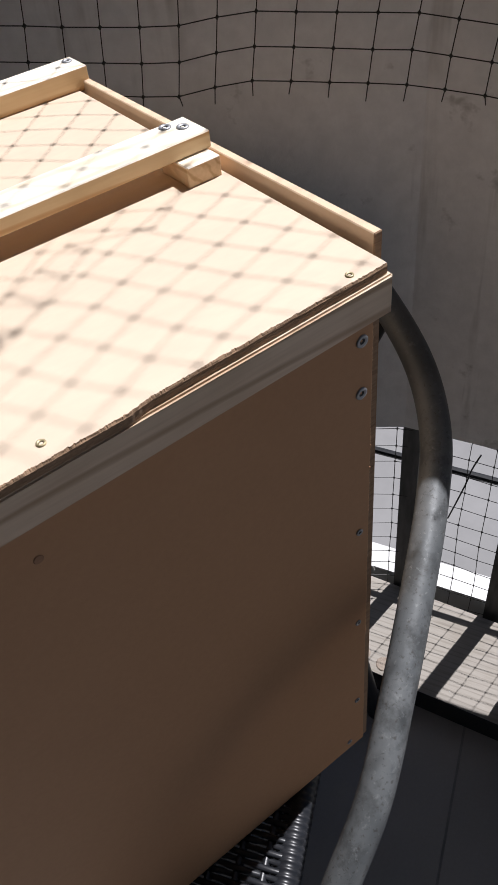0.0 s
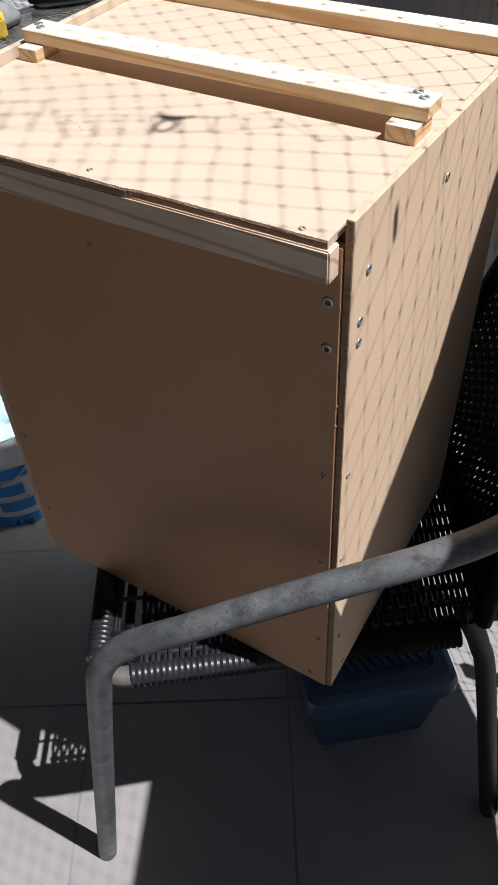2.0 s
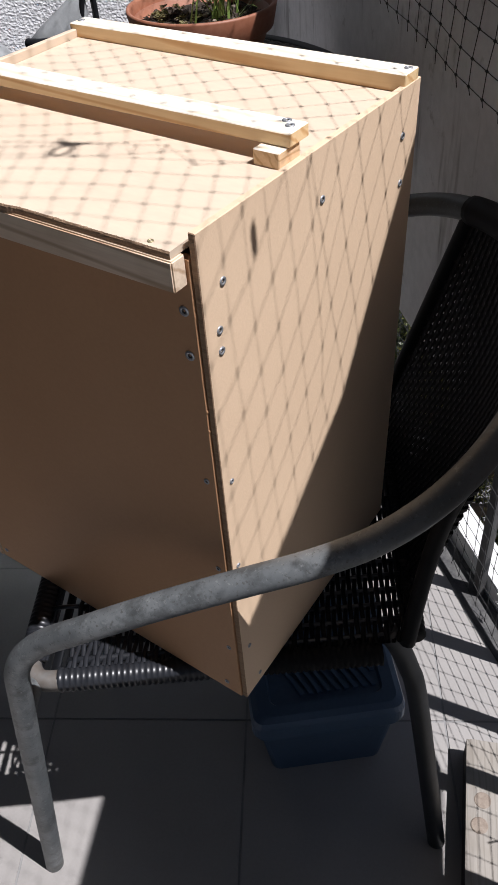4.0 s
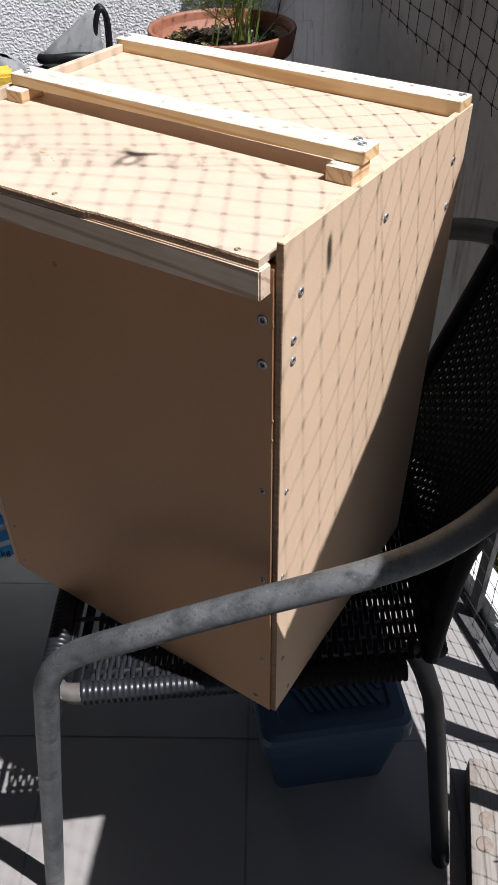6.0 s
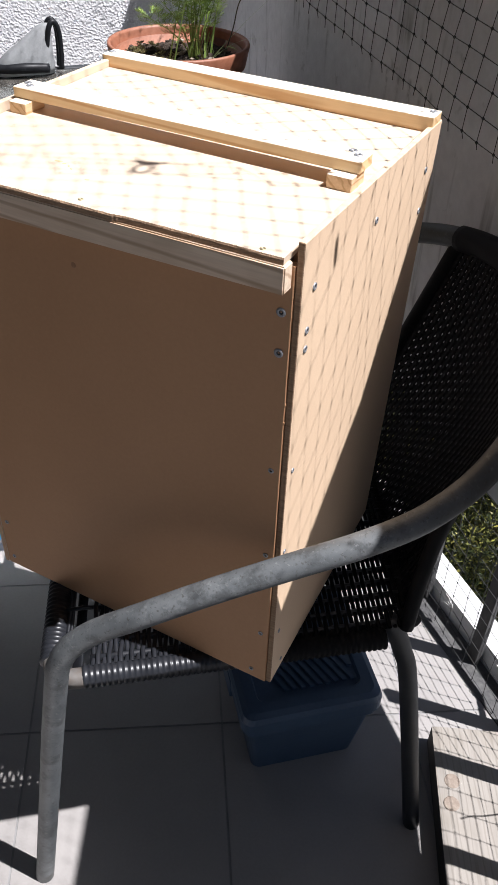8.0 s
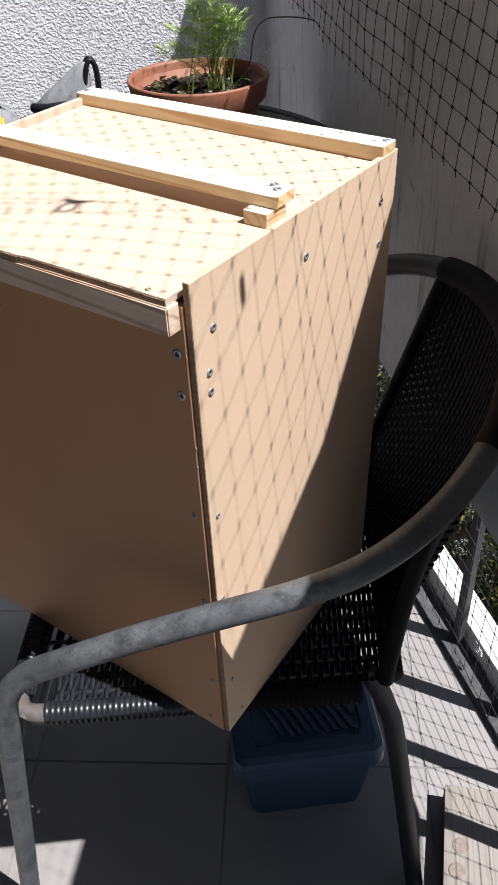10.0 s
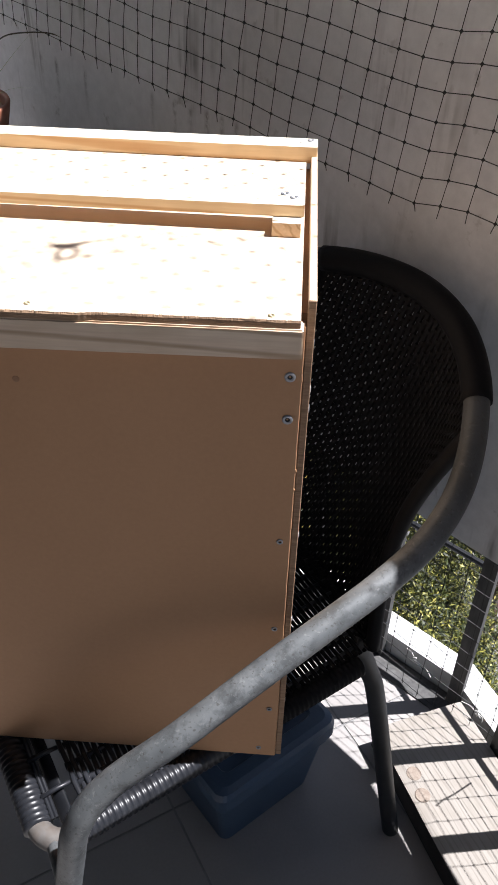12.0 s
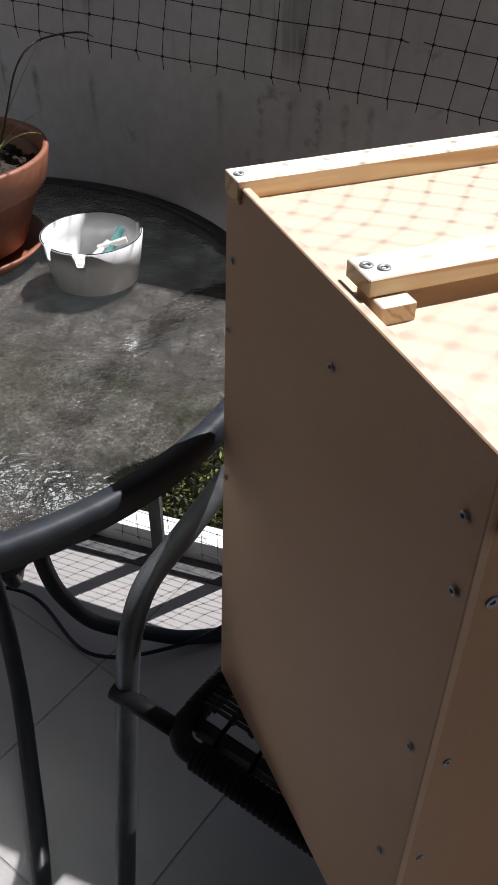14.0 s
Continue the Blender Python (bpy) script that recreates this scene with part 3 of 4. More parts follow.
for i in range(9):
    q = QR + 0.045 + 0.043 * i
    part("tie", tube([ch(0.066, q, SZ + 0.008), ch(0.084, q + 0.002, SZ + 0.009), ch(0.104, q + 0.003, SZ + 0.008)], 0.0026, 8), M_RATTAN if i < 5 else M_RATTAN_SHADE, chair, smooth=True)


def weave(name, surf, nu, nv, wu, wv, lift, label):
    """Cane woven over and under across a surface given as surf(u, v)."""
    bm = bmesh.new()

    def normal(u, v):
        e = 0.004
        return (surf(min(u + e, 1), v) - surf(max(u - e, 0), v)).cross(surf(u, min(v + e, 1)) - surf(u, max(v - e, 0))).normalized()

    def ribbon(pts, sides, ups, th):
        prev = None
        for p, s, n in zip(pts, sides, ups):
            ring = [bm.verts.new(p - s - n * th), bm.verts.new(p + s - n * th), bm.verts.new(p + s * 0.75 + n * th), bm.verts.new(p - s * 0.75 + n * th)]
            if prev:
                for q in range(4):
                    bm.faces.new((prev[q], prev[(q + 1) % 4], ring[(q + 1) % 4], ring[q]))
            prev = ring

    for i in range(nu):
        u = (i + 0.5) / nu
        pts, sd, ups = [], [], []
        for j in range(nv + 1):
            v = j / nv
            n = normal(u, v)
            pts.append(surf(u, v) + n * lift * 0.2)
            sd.append((surf(min(u + 0.01, 1), v) - surf(max(u - 0.01, 0), v)).normalized() * wu)
            ups.append(n)
        ribbon(pts, sd, ups, 0.0011)
    for j in range(nv):
        v = (j + 0.5) / nv
        pts, sd, ups = [], [], []
        for i in range(nu + 1):
            u = i / nu
            n = normal(u, v)
            pts.append(surf(u, v) + n * lift * (1 if (i + j) % 2 else -1))
            sd.append((surf(u, min(v + 0.01, 1)) - surf(u, max(v - 0.01, 0))).normalized() * wv)
            ups.append(n)
        ribbon(pts, sd, ups, 0.0012)
    bmesh.ops.recalc_face_normals(bm, faces=bm.faces[:])
    return part(name, bm, M_RATTAN_SHADE, chair, label)


def seat_surf(u, v):
    p = 0.098 + 0.375 * u
    q = QR + 0.006 + v * (QL - QR - 0.012 - 0.052 * u) + 0.034 * u
    return ch(p, q, SZ + 0.011 - 0.012 * math.sin(math.pi * u) * math.sin(math.pi * v))


def seat_strand(u, k, stakes=18):
    """One broad cane that runs from side rail to side rail, over and under the stakes."""
    bm = bmesh.new()
    prev = None
    for j in range(2 * stakes + 1):
        v = j / (2 * stakes)
        sgn = (1 if (j // 2 + k) % 2 else -1) if j % 2 else 0
        p = seat_surf(u, v) + Vector((0, 0, 0.0020 * sgn)) + Vector((CU.x, CU.y, 0)) * 0.0008 * (1 if k % 2 else -1) * (1 if (j // 2) % 2 else -1) * (j % 2)
        s = Vector((CU.x, CU.y, 0)) * 0.0027
        up = Vector((0, 0, 0.0013))
        ring = [bm.verts.new(c) for c in (p - s, p - s * 0.6 - up, p + s * 0.6 - up, p + s, p + s * 0.6 + up, p - s * 0.6 + up)]
        if prev:
            for q in range(6):
                bm.faces.new((prev[q], prev[(q + 1) % 6], ring[(q + 1) % 6], ring[q]))
        prev = ring
    bmesh.ops.recalc_face_normals(bm, faces=bm.faces[:])
    return bm


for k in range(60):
    part("seat_cane", seat_strand((k + 0.5) / 60, k), M_RATTAN if k < 22 else M_RATTAN_SHADE, chair, smooth=True)
for k in range(18):
    path = [seat_surf(i / 12, (k + 0.5) / 18) - Vector((0, 0, 0.0022)) for i in range(13)]
    part("seat_stake", tube(path, 0.0042, 8, flat=0.5), M_RATTAN, chair, smooth=True)


back_top = smooth_path([ch(*c) for c in back_hoop], 8)


def back_surf(u, v):
    """u round the hoop from side to side, v from the hoop down to the seat."""
    f = 16 + u * 40
    i = min(int(f), len(back_top) - 2)
    top = back_top[i].lerp(back_top[i + 1], f - i)
    q = (u - 0.5) * 2
    foot = ch(0.478 - 0.012 * q * q, q * 0.19 - 0.005, SZ + 0.004)
    draw = -0.034 * min(q, 0.0) ** 3 * math.sin(math.pi * v)
    return top.lerp(foot, v) + Vector((CU.x, CU.y, 0)) * 0.022 * math.sin(math.pi * v) * (1 - q * q) + Vector((CV.x, CV.y, 0)) * draw


weave("back_weave", back_surf, 42, 48, 0.0034, 0.0029, 0.0018, "black woven cane backrest")
for s in (-1, 1):
    edge = [back_surf(0.0 if s < 0 else 1.0, t / 10) for t in range(11)]
    part("back_edge", tube(smooth_path(edge, 3), 0.009, 10), M_RATTAN_SHADE, chair, smooth=True)
part("back_binding", tube([p + Vector((0, 0, 0.0)) for p in back_top[20:57]], 0.0150, 14), M_RATTAN_SHADE, chair, "black cane binding round the back hoop", True)


# ---- blue box under the chair ----
def loft(rings, bm=None, cap=True):
    bm = bm or bmesh.new()
    vs = [[bm.verts.new(p) for p in r] for r in rings]
    n = len(vs[0])
    for a, c in zip(vs, vs[1:]):
        for q in range(n):
            bm.faces.new((a[q], a[(q + 1) % n], c[(q + 1) % n], c[q]))
    if cap:
        bm.faces.new(vs[0][::-1]), bm.faces.new(vs[-1])
    return bm


def round_rect(w, d, r, z, n=5, cx=0.0, cy=0.0):
    out = []
    for sx, sy, a0 in ((1, 1, 0), (-1, 1, 90), (-1, -1, 180), (1, -1, 270)):
        for k in range(n + 1):
            a = radians(a0 + 90 * k / n)
            out.append((cx + sx * (w / 2 - r) + r * math.cos(a), cy + sy * (d / 2 - r) + r * math.sin(a), z))
    return out


caddy = thing("storage_box", "dark blue plastic storage box with a ribbed lid", "storage box", at=(0.309, 0.234, 0.0))
caddy.rotation_euler = (0, 0, radians(41.5))
part("body", loft([round_rect(0.164, 0.164, 0.014, 0.0), round_rect(0.192, 0.192, 0.014, 0.120), round_rect(0.203, 0.203, 0.014, 0.124), round_rect(0.203, 0.203, 0.014, 0.138)]), M_BLUE, caddy)
box_lid = part("lid", loft([round_rect(0.212, 0.212, 0.016, 0.138), round_rect(0.212, 0.212, 0.016, 0.160), round_rect(0.206, 0.206, 0.016, 0.169), round_rect(0.190, 0.190, 0.014, 0.1735), round_rect(0.158, 0.158, 0.012, 0.1735), round_rect(0.152, 0.152, 0.010, 0.168)]), M_BLUE, caddy)
for i in range(11):
    x = -0.050 + 0.0125 * i - 0.012
    bm = bmesh.new()
    x0, x1 = max(x - 0.03, -0.070), min(x + 0.03, 0.070)
    y0, y1 = 0.066 - 2.2 * (x0 - x + 0.03), 0.066 - 2.2 * (x1 - x + 0.03)
    prism([(x0 + 0.003, y0), (x0 - 0.003, y0), (x1 - 0.003, y1), (x1 + 0.003, y1)], 0.1675, 0.1728, bm)
    bmesh.ops.recalc_face_normals(bm, faces=bm.faces[:])
    part("rib", bm, M_BLUE, box_lid)
for sx in (-1, 1):
    part("latch", slab(sx * 0.1035 - 0.004, -0.025, 0.116, sx * 0.1035 + 0.004, 0.025, 0.156, 0.002), M_BLUE, caddy)

# ---- glass table ----
TX, TY, TZ, TR = -0.232, 0.589, 0.750, 0.356
table = thing("glass_table", "round garden table with a wet-looking patterned glass top and black rim", "table", at=(TX, TY, 0))
M_GLASS, nt, b = mat("ripple_glass", 0.03)
b.inputs["Base Color"].default_value = (0.72, 0.80, 0.78, 1)
b.inputs["Transmission Weight"].default_value = 1.0
b.inputs["IOR"].default_value = 1.45
v = coords(nt)
wave = mix(nt, 0.5, noise_tex(nt, v, 38, 3), noise_tex(nt, v, 110, 2))
bump(nt, b, wave, 0.55, 0.0022)
dust, film = nt.nodes.new("ShaderNodeBsdfDiffuse"), nt.nodes.new("ShaderNodeMixShader")
grain = noise_tex(nt, v, 300, 6, 0.8)
grime = ramp(nt, grain, [(0.36, (0.035, 0.031, 0.027)), (0.50, (0.125, 0.113, 0.098)), (0.58, (0.24, 0.225, 0.205)), (0.63, (0.55, 0.54, 0.52)), (0.68, (0.88, 0.88, 0.86))])
grime = mix(nt, ramp(nt, noise_tex(nt, v, 34, 4, 0.7), [(0.42, (0.75, 0.75, 0.75)), (0.60, (0, 0, 0))]), grime, (0.055, 0.047, 0.040))
nt.links.new(grime, dust.inputs["Color"])
nt.links.new(ramp(nt, noise_tex(nt, v, 16, 5, 0.65), [(0.34, (0.10, 0.10, 0.10)), (0.62, (0.46, 0.46, 0.46))]), film.inputs[0])
nt.links.new(b.outputs[0], film.inputs[1])
nt.links.new(dust.outputs[0], film.inputs[2])
nt.links.new(film.outputs[0], nt.nodes["Material Output"].inputs["Surface"])
top = part("tabletop", lathe([(0.0001, TZ - 0.008), (TR - 0.012, TZ - 0.008), (TR - 0.012, TZ - 0.003), (0.0001, TZ - 0.003)], 96), M_GLASS, table, "patterned glass pane")
top.visible_shadow = False
part("rim", lathe([(TR - 0.014, TZ - 0.010), (TR - 0.010, TZ - 0.027), (TR - 0.003, TZ - 0.028), (TR + 0.002, TZ - 0.024), (TR + 0.003, TZ - 0.006), (TR + 0.001, TZ - 0.001), (TR - 0.004, TZ), (TR - 0.013, TZ - 0.001), (TR - 0.014, TZ - 0.003), (TR - 0.014, TZ - 0.010)], 96), M_RIM, table, smooth=True)


def polar(deg, r, z):
    return Vector((r * math.cos(radians(deg)), r * math.sin(radians(deg)), z))


def leg_point(deg, r, z):
    """A place on a leg; the legs bend in to a bundle behind the middle and splay out at the foot."""
    k = min(max((z - 0.3) / 0.4, 0.0), 1.0)
    return polar(deg, r, z) + Vector((0.010, 0.106, 0)) * (1 - k)


for kx in range(4):
    t = 90 * kx - 96
    shape = ((0.372, 0.010), (0.340, 0.010), (0.260, 0.024), (0.195, 0.060), (0.125, 0.105), (0.090, 0.160), (0.068, 0.225), (0.062, 0.32), (0.085, 0.44), (0.165, 0.60), (0.262, 0.705), (0.330, TZ - 0.028))
    part("leg", tube(smooth_path([leg_point(t, r, z) for r, z in shape], 6), 0.0125, 14), M_BLACK, table, smooth=True)
    part("foot_cap", lathe([(0.0001, 0.0), (0.017, 0.0), (0.0175, 0.020), (0.0130, 0.026), (0.0001, 0.026)], 16, at=leg_point(t, 0.366, 0.0)), M_BLACK, table)
part("leg_ring", tube([leg_point(7.5 * q, 0.050, 0.30) for q in range(48)], 0.006, 10, True), M_BLACK, table, smooth=True)

# ---- things on the table ----
pot = thing("plant_pot", "terracotta pot with bushy green seedlings on a saucer", "plant pot", at=(-0.172, 0.702, TZ))
part("pot", lathe([(0.0001, 0.012), (0.070, 0.012), (0.076, 0.016), (0.100, 0.082), (0.101, 0.100), (0.098, 0.076), (0.0001, 0.074)], 64), M_TERRA, pot, smooth=True)
part("collar", lathe([(0.0995, 0.078), (0.1050, 0.0785), (0.1060, 0.080), (0.1125, 0.110), (0.1115, 0.1130), (0.1075, 0.1130), (0.1055, 0.109), (0.1010, 0.084)], 64), M_TERRA, pot, smooth=True)
part("saucer", lathe([(0.0001, 0.0), (0.080, 0.0), (0.096, 0.016), (0.093, 0.017), (0.079, 0.006), (0.0001, 0.005)], 56), M_TERRA, pot, smooth=True)
ash = thing("ashtray", "white ceramic ashtray bowl with a dark rim and stubs", "ashtray", at=(-0.045, 0.586, TZ))
def notch(x, y):
    """How far the bowl's rim dips at a place round it."""
    a = math.degrees(math.atan2(y, x))
    return max(0.0, *(0.013 * min(1.0, 2.8 - abs((a - c + 180) % 360 - 180) / 2.5) for c in (-116, -160, 0)))


bm = lathe([(0.0001, 0.001), (0.038, 0.001), (0.043, 0.004), (0.0485, 0.034), (0.0510, 0.052), (0.0485, 0.052), (0.0460, 0.034), (0.040, 0.010), (0.0001, 0.008)], 192)
for vv in bm.verts:
    if vv.co.z > 0.03:
        vv.co.z -= notch(vv.co.x, vv.co.y) * (1.0 if vv.co.z > 0.05 else 0.25)
part("bowl", bm, M_CERAMIC, ash, smooth=True)

# the ashtray's notches and stubs
line = [Vector((0.0497 * math.cos(math.pi * i / 80), 0.0497 * math.sin(math.pi * i / 80), 0)) for i in range(160)]
arcs = [[]]
for p in line + line[:1]:
    if notch(p.x, p.y) < 0.001:
        arcs[-1].append(p + Vector((0, 0, 0.0522)))
    elif arcs[-1]:
        arcs.append([])
for arc in arcs:
    if len(arc) > 2:
        part("rim_line", tube(arc, 0.0005, 6), M_BLACK, ash, "dark worn rim", True)
M_STUB = mottled("cigarette_paper", (0.70, 0.68, 0.62), (0.82, 0.80, 0.76), 90, 0.8, 300)
M_TEAL = mottled("teal_foil", (0.10, 0.32, 0.30), (0.20, 0.45, 0.42), 90, 0.5, 300)
rnd = random.Random(11)
for i in range(7):
    a, r = rnd.uniform(0, 6.28), rnd.uniform(0.0, 0.022)
    p = Vector((r * math.cos(a), r * math.sin(a), 0.016 + 0.006 * (i % 4)))
    a2 = rnd.uniform(0, 6.28)
    d = Vector((math.cos(a2), math.sin(a2), rnd.uniform(-0.1, 0.45))) * rnd.uniform(0.010, 0.018)
    part("stub", tube([p - d, p + d], 0.0035, 8), M_STUB, ash)
part("wrapper", tube([Vector((0.005, -0.004, 0.016)), Vector((0.034, 0.014, 0.046))], 0.0042, 8), M_TEAL, ash, "teal and white rolled wrapper")

# soil and seedlings in the pot
bm = bmesh.new()
bmesh.ops.create_grid(bm, x_segments=40, y_segments=40, size=0.098)
for vv in bm.verts[:]:
    r = math.hypot(vv.co.x, vv.co.y)
    vv.co.z = 0.089 + 0.008 * noise.noise(vv.co * 60) + 0.003 * noise.noise(vv.co * 220)
bmesh.ops.delete(bm, geom=[vv for vv in bm.verts if math.hypot(vv.co.x, vv.co.y) > 0.0985], context="VERTS")
part("soil", bm, M_SOIL, pot, "dark crumbly soil")
M_LEAF = mottled("feathery_leaf", (0.20, 0.32, 0.05), (0.38, 0.48, 0.13), 60, 0.5, 200, 0.1)
M_GRASS = mottled("grass_blade", (0.14, 0.24, 0.05), (0.28, 0.36, 0.10), 40, 0.5, 200, 0.1)
M_DULL = mottled("withered_leaf", (0.16, 0.13, 0.05), (0.26, 0.24, 0.09), 60, 0.7, 200, 0.1)
rnd = random.Random(5)


AX = Vector((0.80, 0.60, 0.0))


def leaflet(bm, a, tip, side):
    """A narrow pointed leaf, widest in its middle."""
    m = a.lerp(tip, 0.45) + Vector((0, 0, 0.0006))
    vs = [bm.verts.new(a), bm.verts.new(m - side), bm.verts.new(tip), bm.verts.new(m + side)]
    bm.faces.new(vs)


def sprig(bm, base, height, lean, bare=0.5, leaf=1.0, levels=7):
    """One stem, bare below, with arching leaves that are cut into fine threads."""
    def along(t):
        return base + Vector((lean.x * t * t, lean.y * t * t, height * t))

    tube([along(t) for t in (0, 0.25, 0.5, 0.75, 1.0)], [0.0015, 0.0013, 0.0011, 0.0009, 0.0004], 5, bm=bm)
    for lv in range(levels):
        t = bare + (1 - bare) * (lv / (levels - 1)) ** 0.8
        c = along(t)
        for q in range(3 if lv < levels - 2 else 5):
            a = 2 * math.pi * (q + rnd.random()) / 3
            ln = leaf * rnd.uniform(0.026, 0.042) * (1.1 - 0.35 * lv / levels)
            d = Vector((math.cos(a), math.sin(a), rnd.uniform(0.25, 0.8) + 0.6 * (lv / levels) ** 3)).normalized()
            side = d.cross(Vector((0, 0, 1))).normalized()
            sagging = rnd.uniform(0.15, 0.4)

            def rib(f):
                return c + d * ln * f - Vector((0, 0, sagging * ln * f * f))

            for f0, f1 in ((0.0, 0.35), (0.35, 0.7), (0.7, 1.0)):
                leaflet(bm, rib(f0), rib(f1), side * 0.0006)
            for fk in range(5):
                f = 0.30 + 0.15 * fk
                m = rib(f)
                for sg in (-1, 1):
                    out = (d * 0.9 + side * sg * rnd.uniform(0.5, 0.95) + Vector((0, 0, rnd.uniform(-0.15, 0.3)))).normalized()
                    leaflet(bm, m, m + out * leaf * rnd.uniform(0.010, 0.018) * (1.25 - 0.6 * f), out.cross(Vector((0, 0, 1))).normalized() * 0.0007)


def blade(bm, base, d, length, droop, width=0.0018):
    prev = None
    side = d.cross(Vector((0, 0, 1))).normalized() * width
    for i in range(9):
        t = i / 8
        p = base + Vector((d.x * length * t, d.y * length * t, d.z * length * t - droop * t * t))
        w = side * (1 - t * 0.85)
        ring = [bm.verts.new(p - w), bm.verts.new(p + w)]
        if prev:
            bm.faces.new((prev[0], prev[1], ring[1], ring[0]))
        prev = ring


stems = ((0.022, 0.000, 0.150, -0.006, 0.40), (0.027, 0.006, 0.135, 0.004, 0.45), (0.020, -0.006, 0.115, -0.014, 0.45), (0.028, 0.000, 0.105, 0.022, 0.50), (0.030, -0.006, 0.092, 0.032, 0.50),
         (0.024, 0.008, 0.098, 0.038, 0.50), (0.019, 0.002, 0.085, -0.045, 0.45), (0.018, -0.004, 0.062, -0.062, 0.40), (0.022, 0.004, 0.125, 0.010, 0.50))
for along_x, deep, tall, tip, bare in stems:
    bm = bmesh.new()
    sprig(bm, Vector((AX.x * along_x - AX.y * deep, AX.y * along_x + AX.x * deep, 0.085)), tall, Vector((AX.x * tip, AX.y * tip, 0)), bare)
    part("seedling", bm, M_LEAF, pot)
for i in range(9):
    bm = bmesh.new()
    along_x, deep = rnd.uniform(-0.080, -0.010), rnd.uniform(-0.055, 0.045)
    sprig(bm, Vector((AX.x * along_x - AX.y * deep, AX.y * along_x + AX.x * deep, 0.088)), rnd.uniform(0.006, 0.014), Vector((rnd.uniform(-0.01, 0.01), rnd.uniform(-0.01, 0.01), 0)), 0.3, 0.30, 3)
    part("seedling", bm, M_DULL, pot, "withered low seedling")
M_CHIP = mottled("pale_bark_chip", (0.20, 0.16, 0.12), (0.42, 0.36, 0.29), 90, 0.9, 300)
for i in range(46):
    a, r = rnd.uniform(0, 6.28), 0.088 * math.sqrt(rnd.random())
    bm = bmesh.new()
    bmesh.ops.create_icosphere(bm, subdivisions=1, radius=rnd.uniform(0.0022, 0.0062))
    for vv in bm.verts:
        vv.co *= 1 + rnd.uniform(-0.3, 0.3)
        vv.co.z *= 0.6
        vv.co += Vector((r * math.cos(a), r * math.sin(a), 0.0930))
    part("clod", bm, M_CHIP if i % 3 == 0 else M_SOIL, pot)
for i in range(16):
    bm = bmesh.new()
    a = rnd.uniform(0, 6.28)
    base = Vector((rnd.uniform(0.0, 0.062), rnd.uniform(-0.04, 0.04), 0.094))
    blade(bm, base, Vector((0.28 * math.cos(a), 0.28 * math.sin(a), 1)), rnd.uniform(0.06, 0.14), rnd.uniform(0, 0.03), 0.0019)
    part("grass_blade", bm, M_GRASS, pot)
for dx, dy, ln, dr in ((0.75, 0.35, 0.12, 0.06), (0.6, -0.2, 0.10, 0.05), (0.55, 0.5, 0.15, 0.02)):
    bm = bmesh.new()
    blade(bm, Vector((0.05, 0.01, 0.088)), Vector((dx, dy, 0.8)), ln, dr, 0.0012)
    part("grass_blade", bm, M_GRASS, pot)

bm = bmesh.new()
dry = smooth_path([(0.062, 0.030, 0.086), (0.080, 0.030, 0.135), (0.095, 0.022, 0.176), (0.115, 0.022, 0.197), (0.145, 0.038, 0.200), (0.171, 0.052, 0.197), (0.185, 0.060, 0.190)], 5)
tube(dry, [0.0010] * (len(dry) - 4) + [0.0008, 0.0006, 0.0005, 0.0003], 5, bm=bm)
M_DRY = mottled("dry_stalk", (0.05, 0.045, 0.03), (0.10, 0.085, 0.05), 60, 0.7, 200)
part("dry_stalk", bm, M_DRY, pot, "long thin dark dry stalk")
twig = tagged(part("twig", tube(smooth_path([(-0.110, 0.143, 0.0030), (-0.100, 0.134, 0.0045), (-0.090, 0.130, 0.0030), (-0.076, 0.120, 0.0040)], 5), 0.0028, 7), M_DRY), "small dark twig lying on the tiles", "twig")

# the grey bag and the yellow sponge on the table
M_GREY = mottled("grey_cloth", (0.20, 0.21, 0.215), (0.29, 0.30, 0.305), 20, 0.75, 150, 0.4, 0.001)
sack = thing("handle_bag", "small grey cloth bag with black loop handles on the table", "bag", at=(-0.522, 0.760, TZ))
sack.rotation_euler = (0, 0, radians(50))
part("pouch", loft([round_rect(w, d, min(w, d) * 0.45, z, 5, cx, 0.0) for w, d, z, cx in ((0.110, 0.050, 0.0, -0.020), (0.112, 0.056, 0.012, -0.020), (0.085, 0.044, 0.034, -0.008), (0.050, 0.028, 0.058, 0.010), (0.024, 0.016, 0.076, 0.022), (0.012, 0.010, 0.080, 0.025))]), M_GREY, sack, smooth=True)
for s in (-1, 1):
    part("loop_handle", tube(smooth_path([(0.018, s * 0.012, 0.004), (0.022, s * 0.013, 0.040), (0.030, s * 0.012, 0.075), (0.039, s * 0.010, 0.084), (0.047, s * 0.010, 0.070), (0.048, s * 0.011, 0.035), (0.046, s * 0.012, 0.004)], 6), 0.0048, 10), M_BLACK, sack, smooth=True)
part("strap_end", tube(smooth_path([(-0.078, 0.0, 0.010), (-0.060, -0.018, 0.012), (-0.020, -0.028, 0.014), (0.020, -0.022, 0.010)], 6), 0.009, 10), M_BLACK, sack, smooth=True)
cloth = thing("grey_cloth", "folded grey cloth lying on the table", "cloth", at=(-0.575, 0.610, TZ))
part("fold", loft([round_rect(w, d, 0.012, z) for w, d, z in ((0.09, 0.05, 0.0), (0.092, 0.052, 0.012), (0.07, 0.036, 0.030), (0.03, 0.014, 0.038))]), M_GREY, cloth, smooth=True)
M_YELLOW = mottled("yellow_sponge", (0.66, 0.42, 0.04), (0.76, 0.52, 0.08), 60, 0.9, 300, 0.8, 0.001)
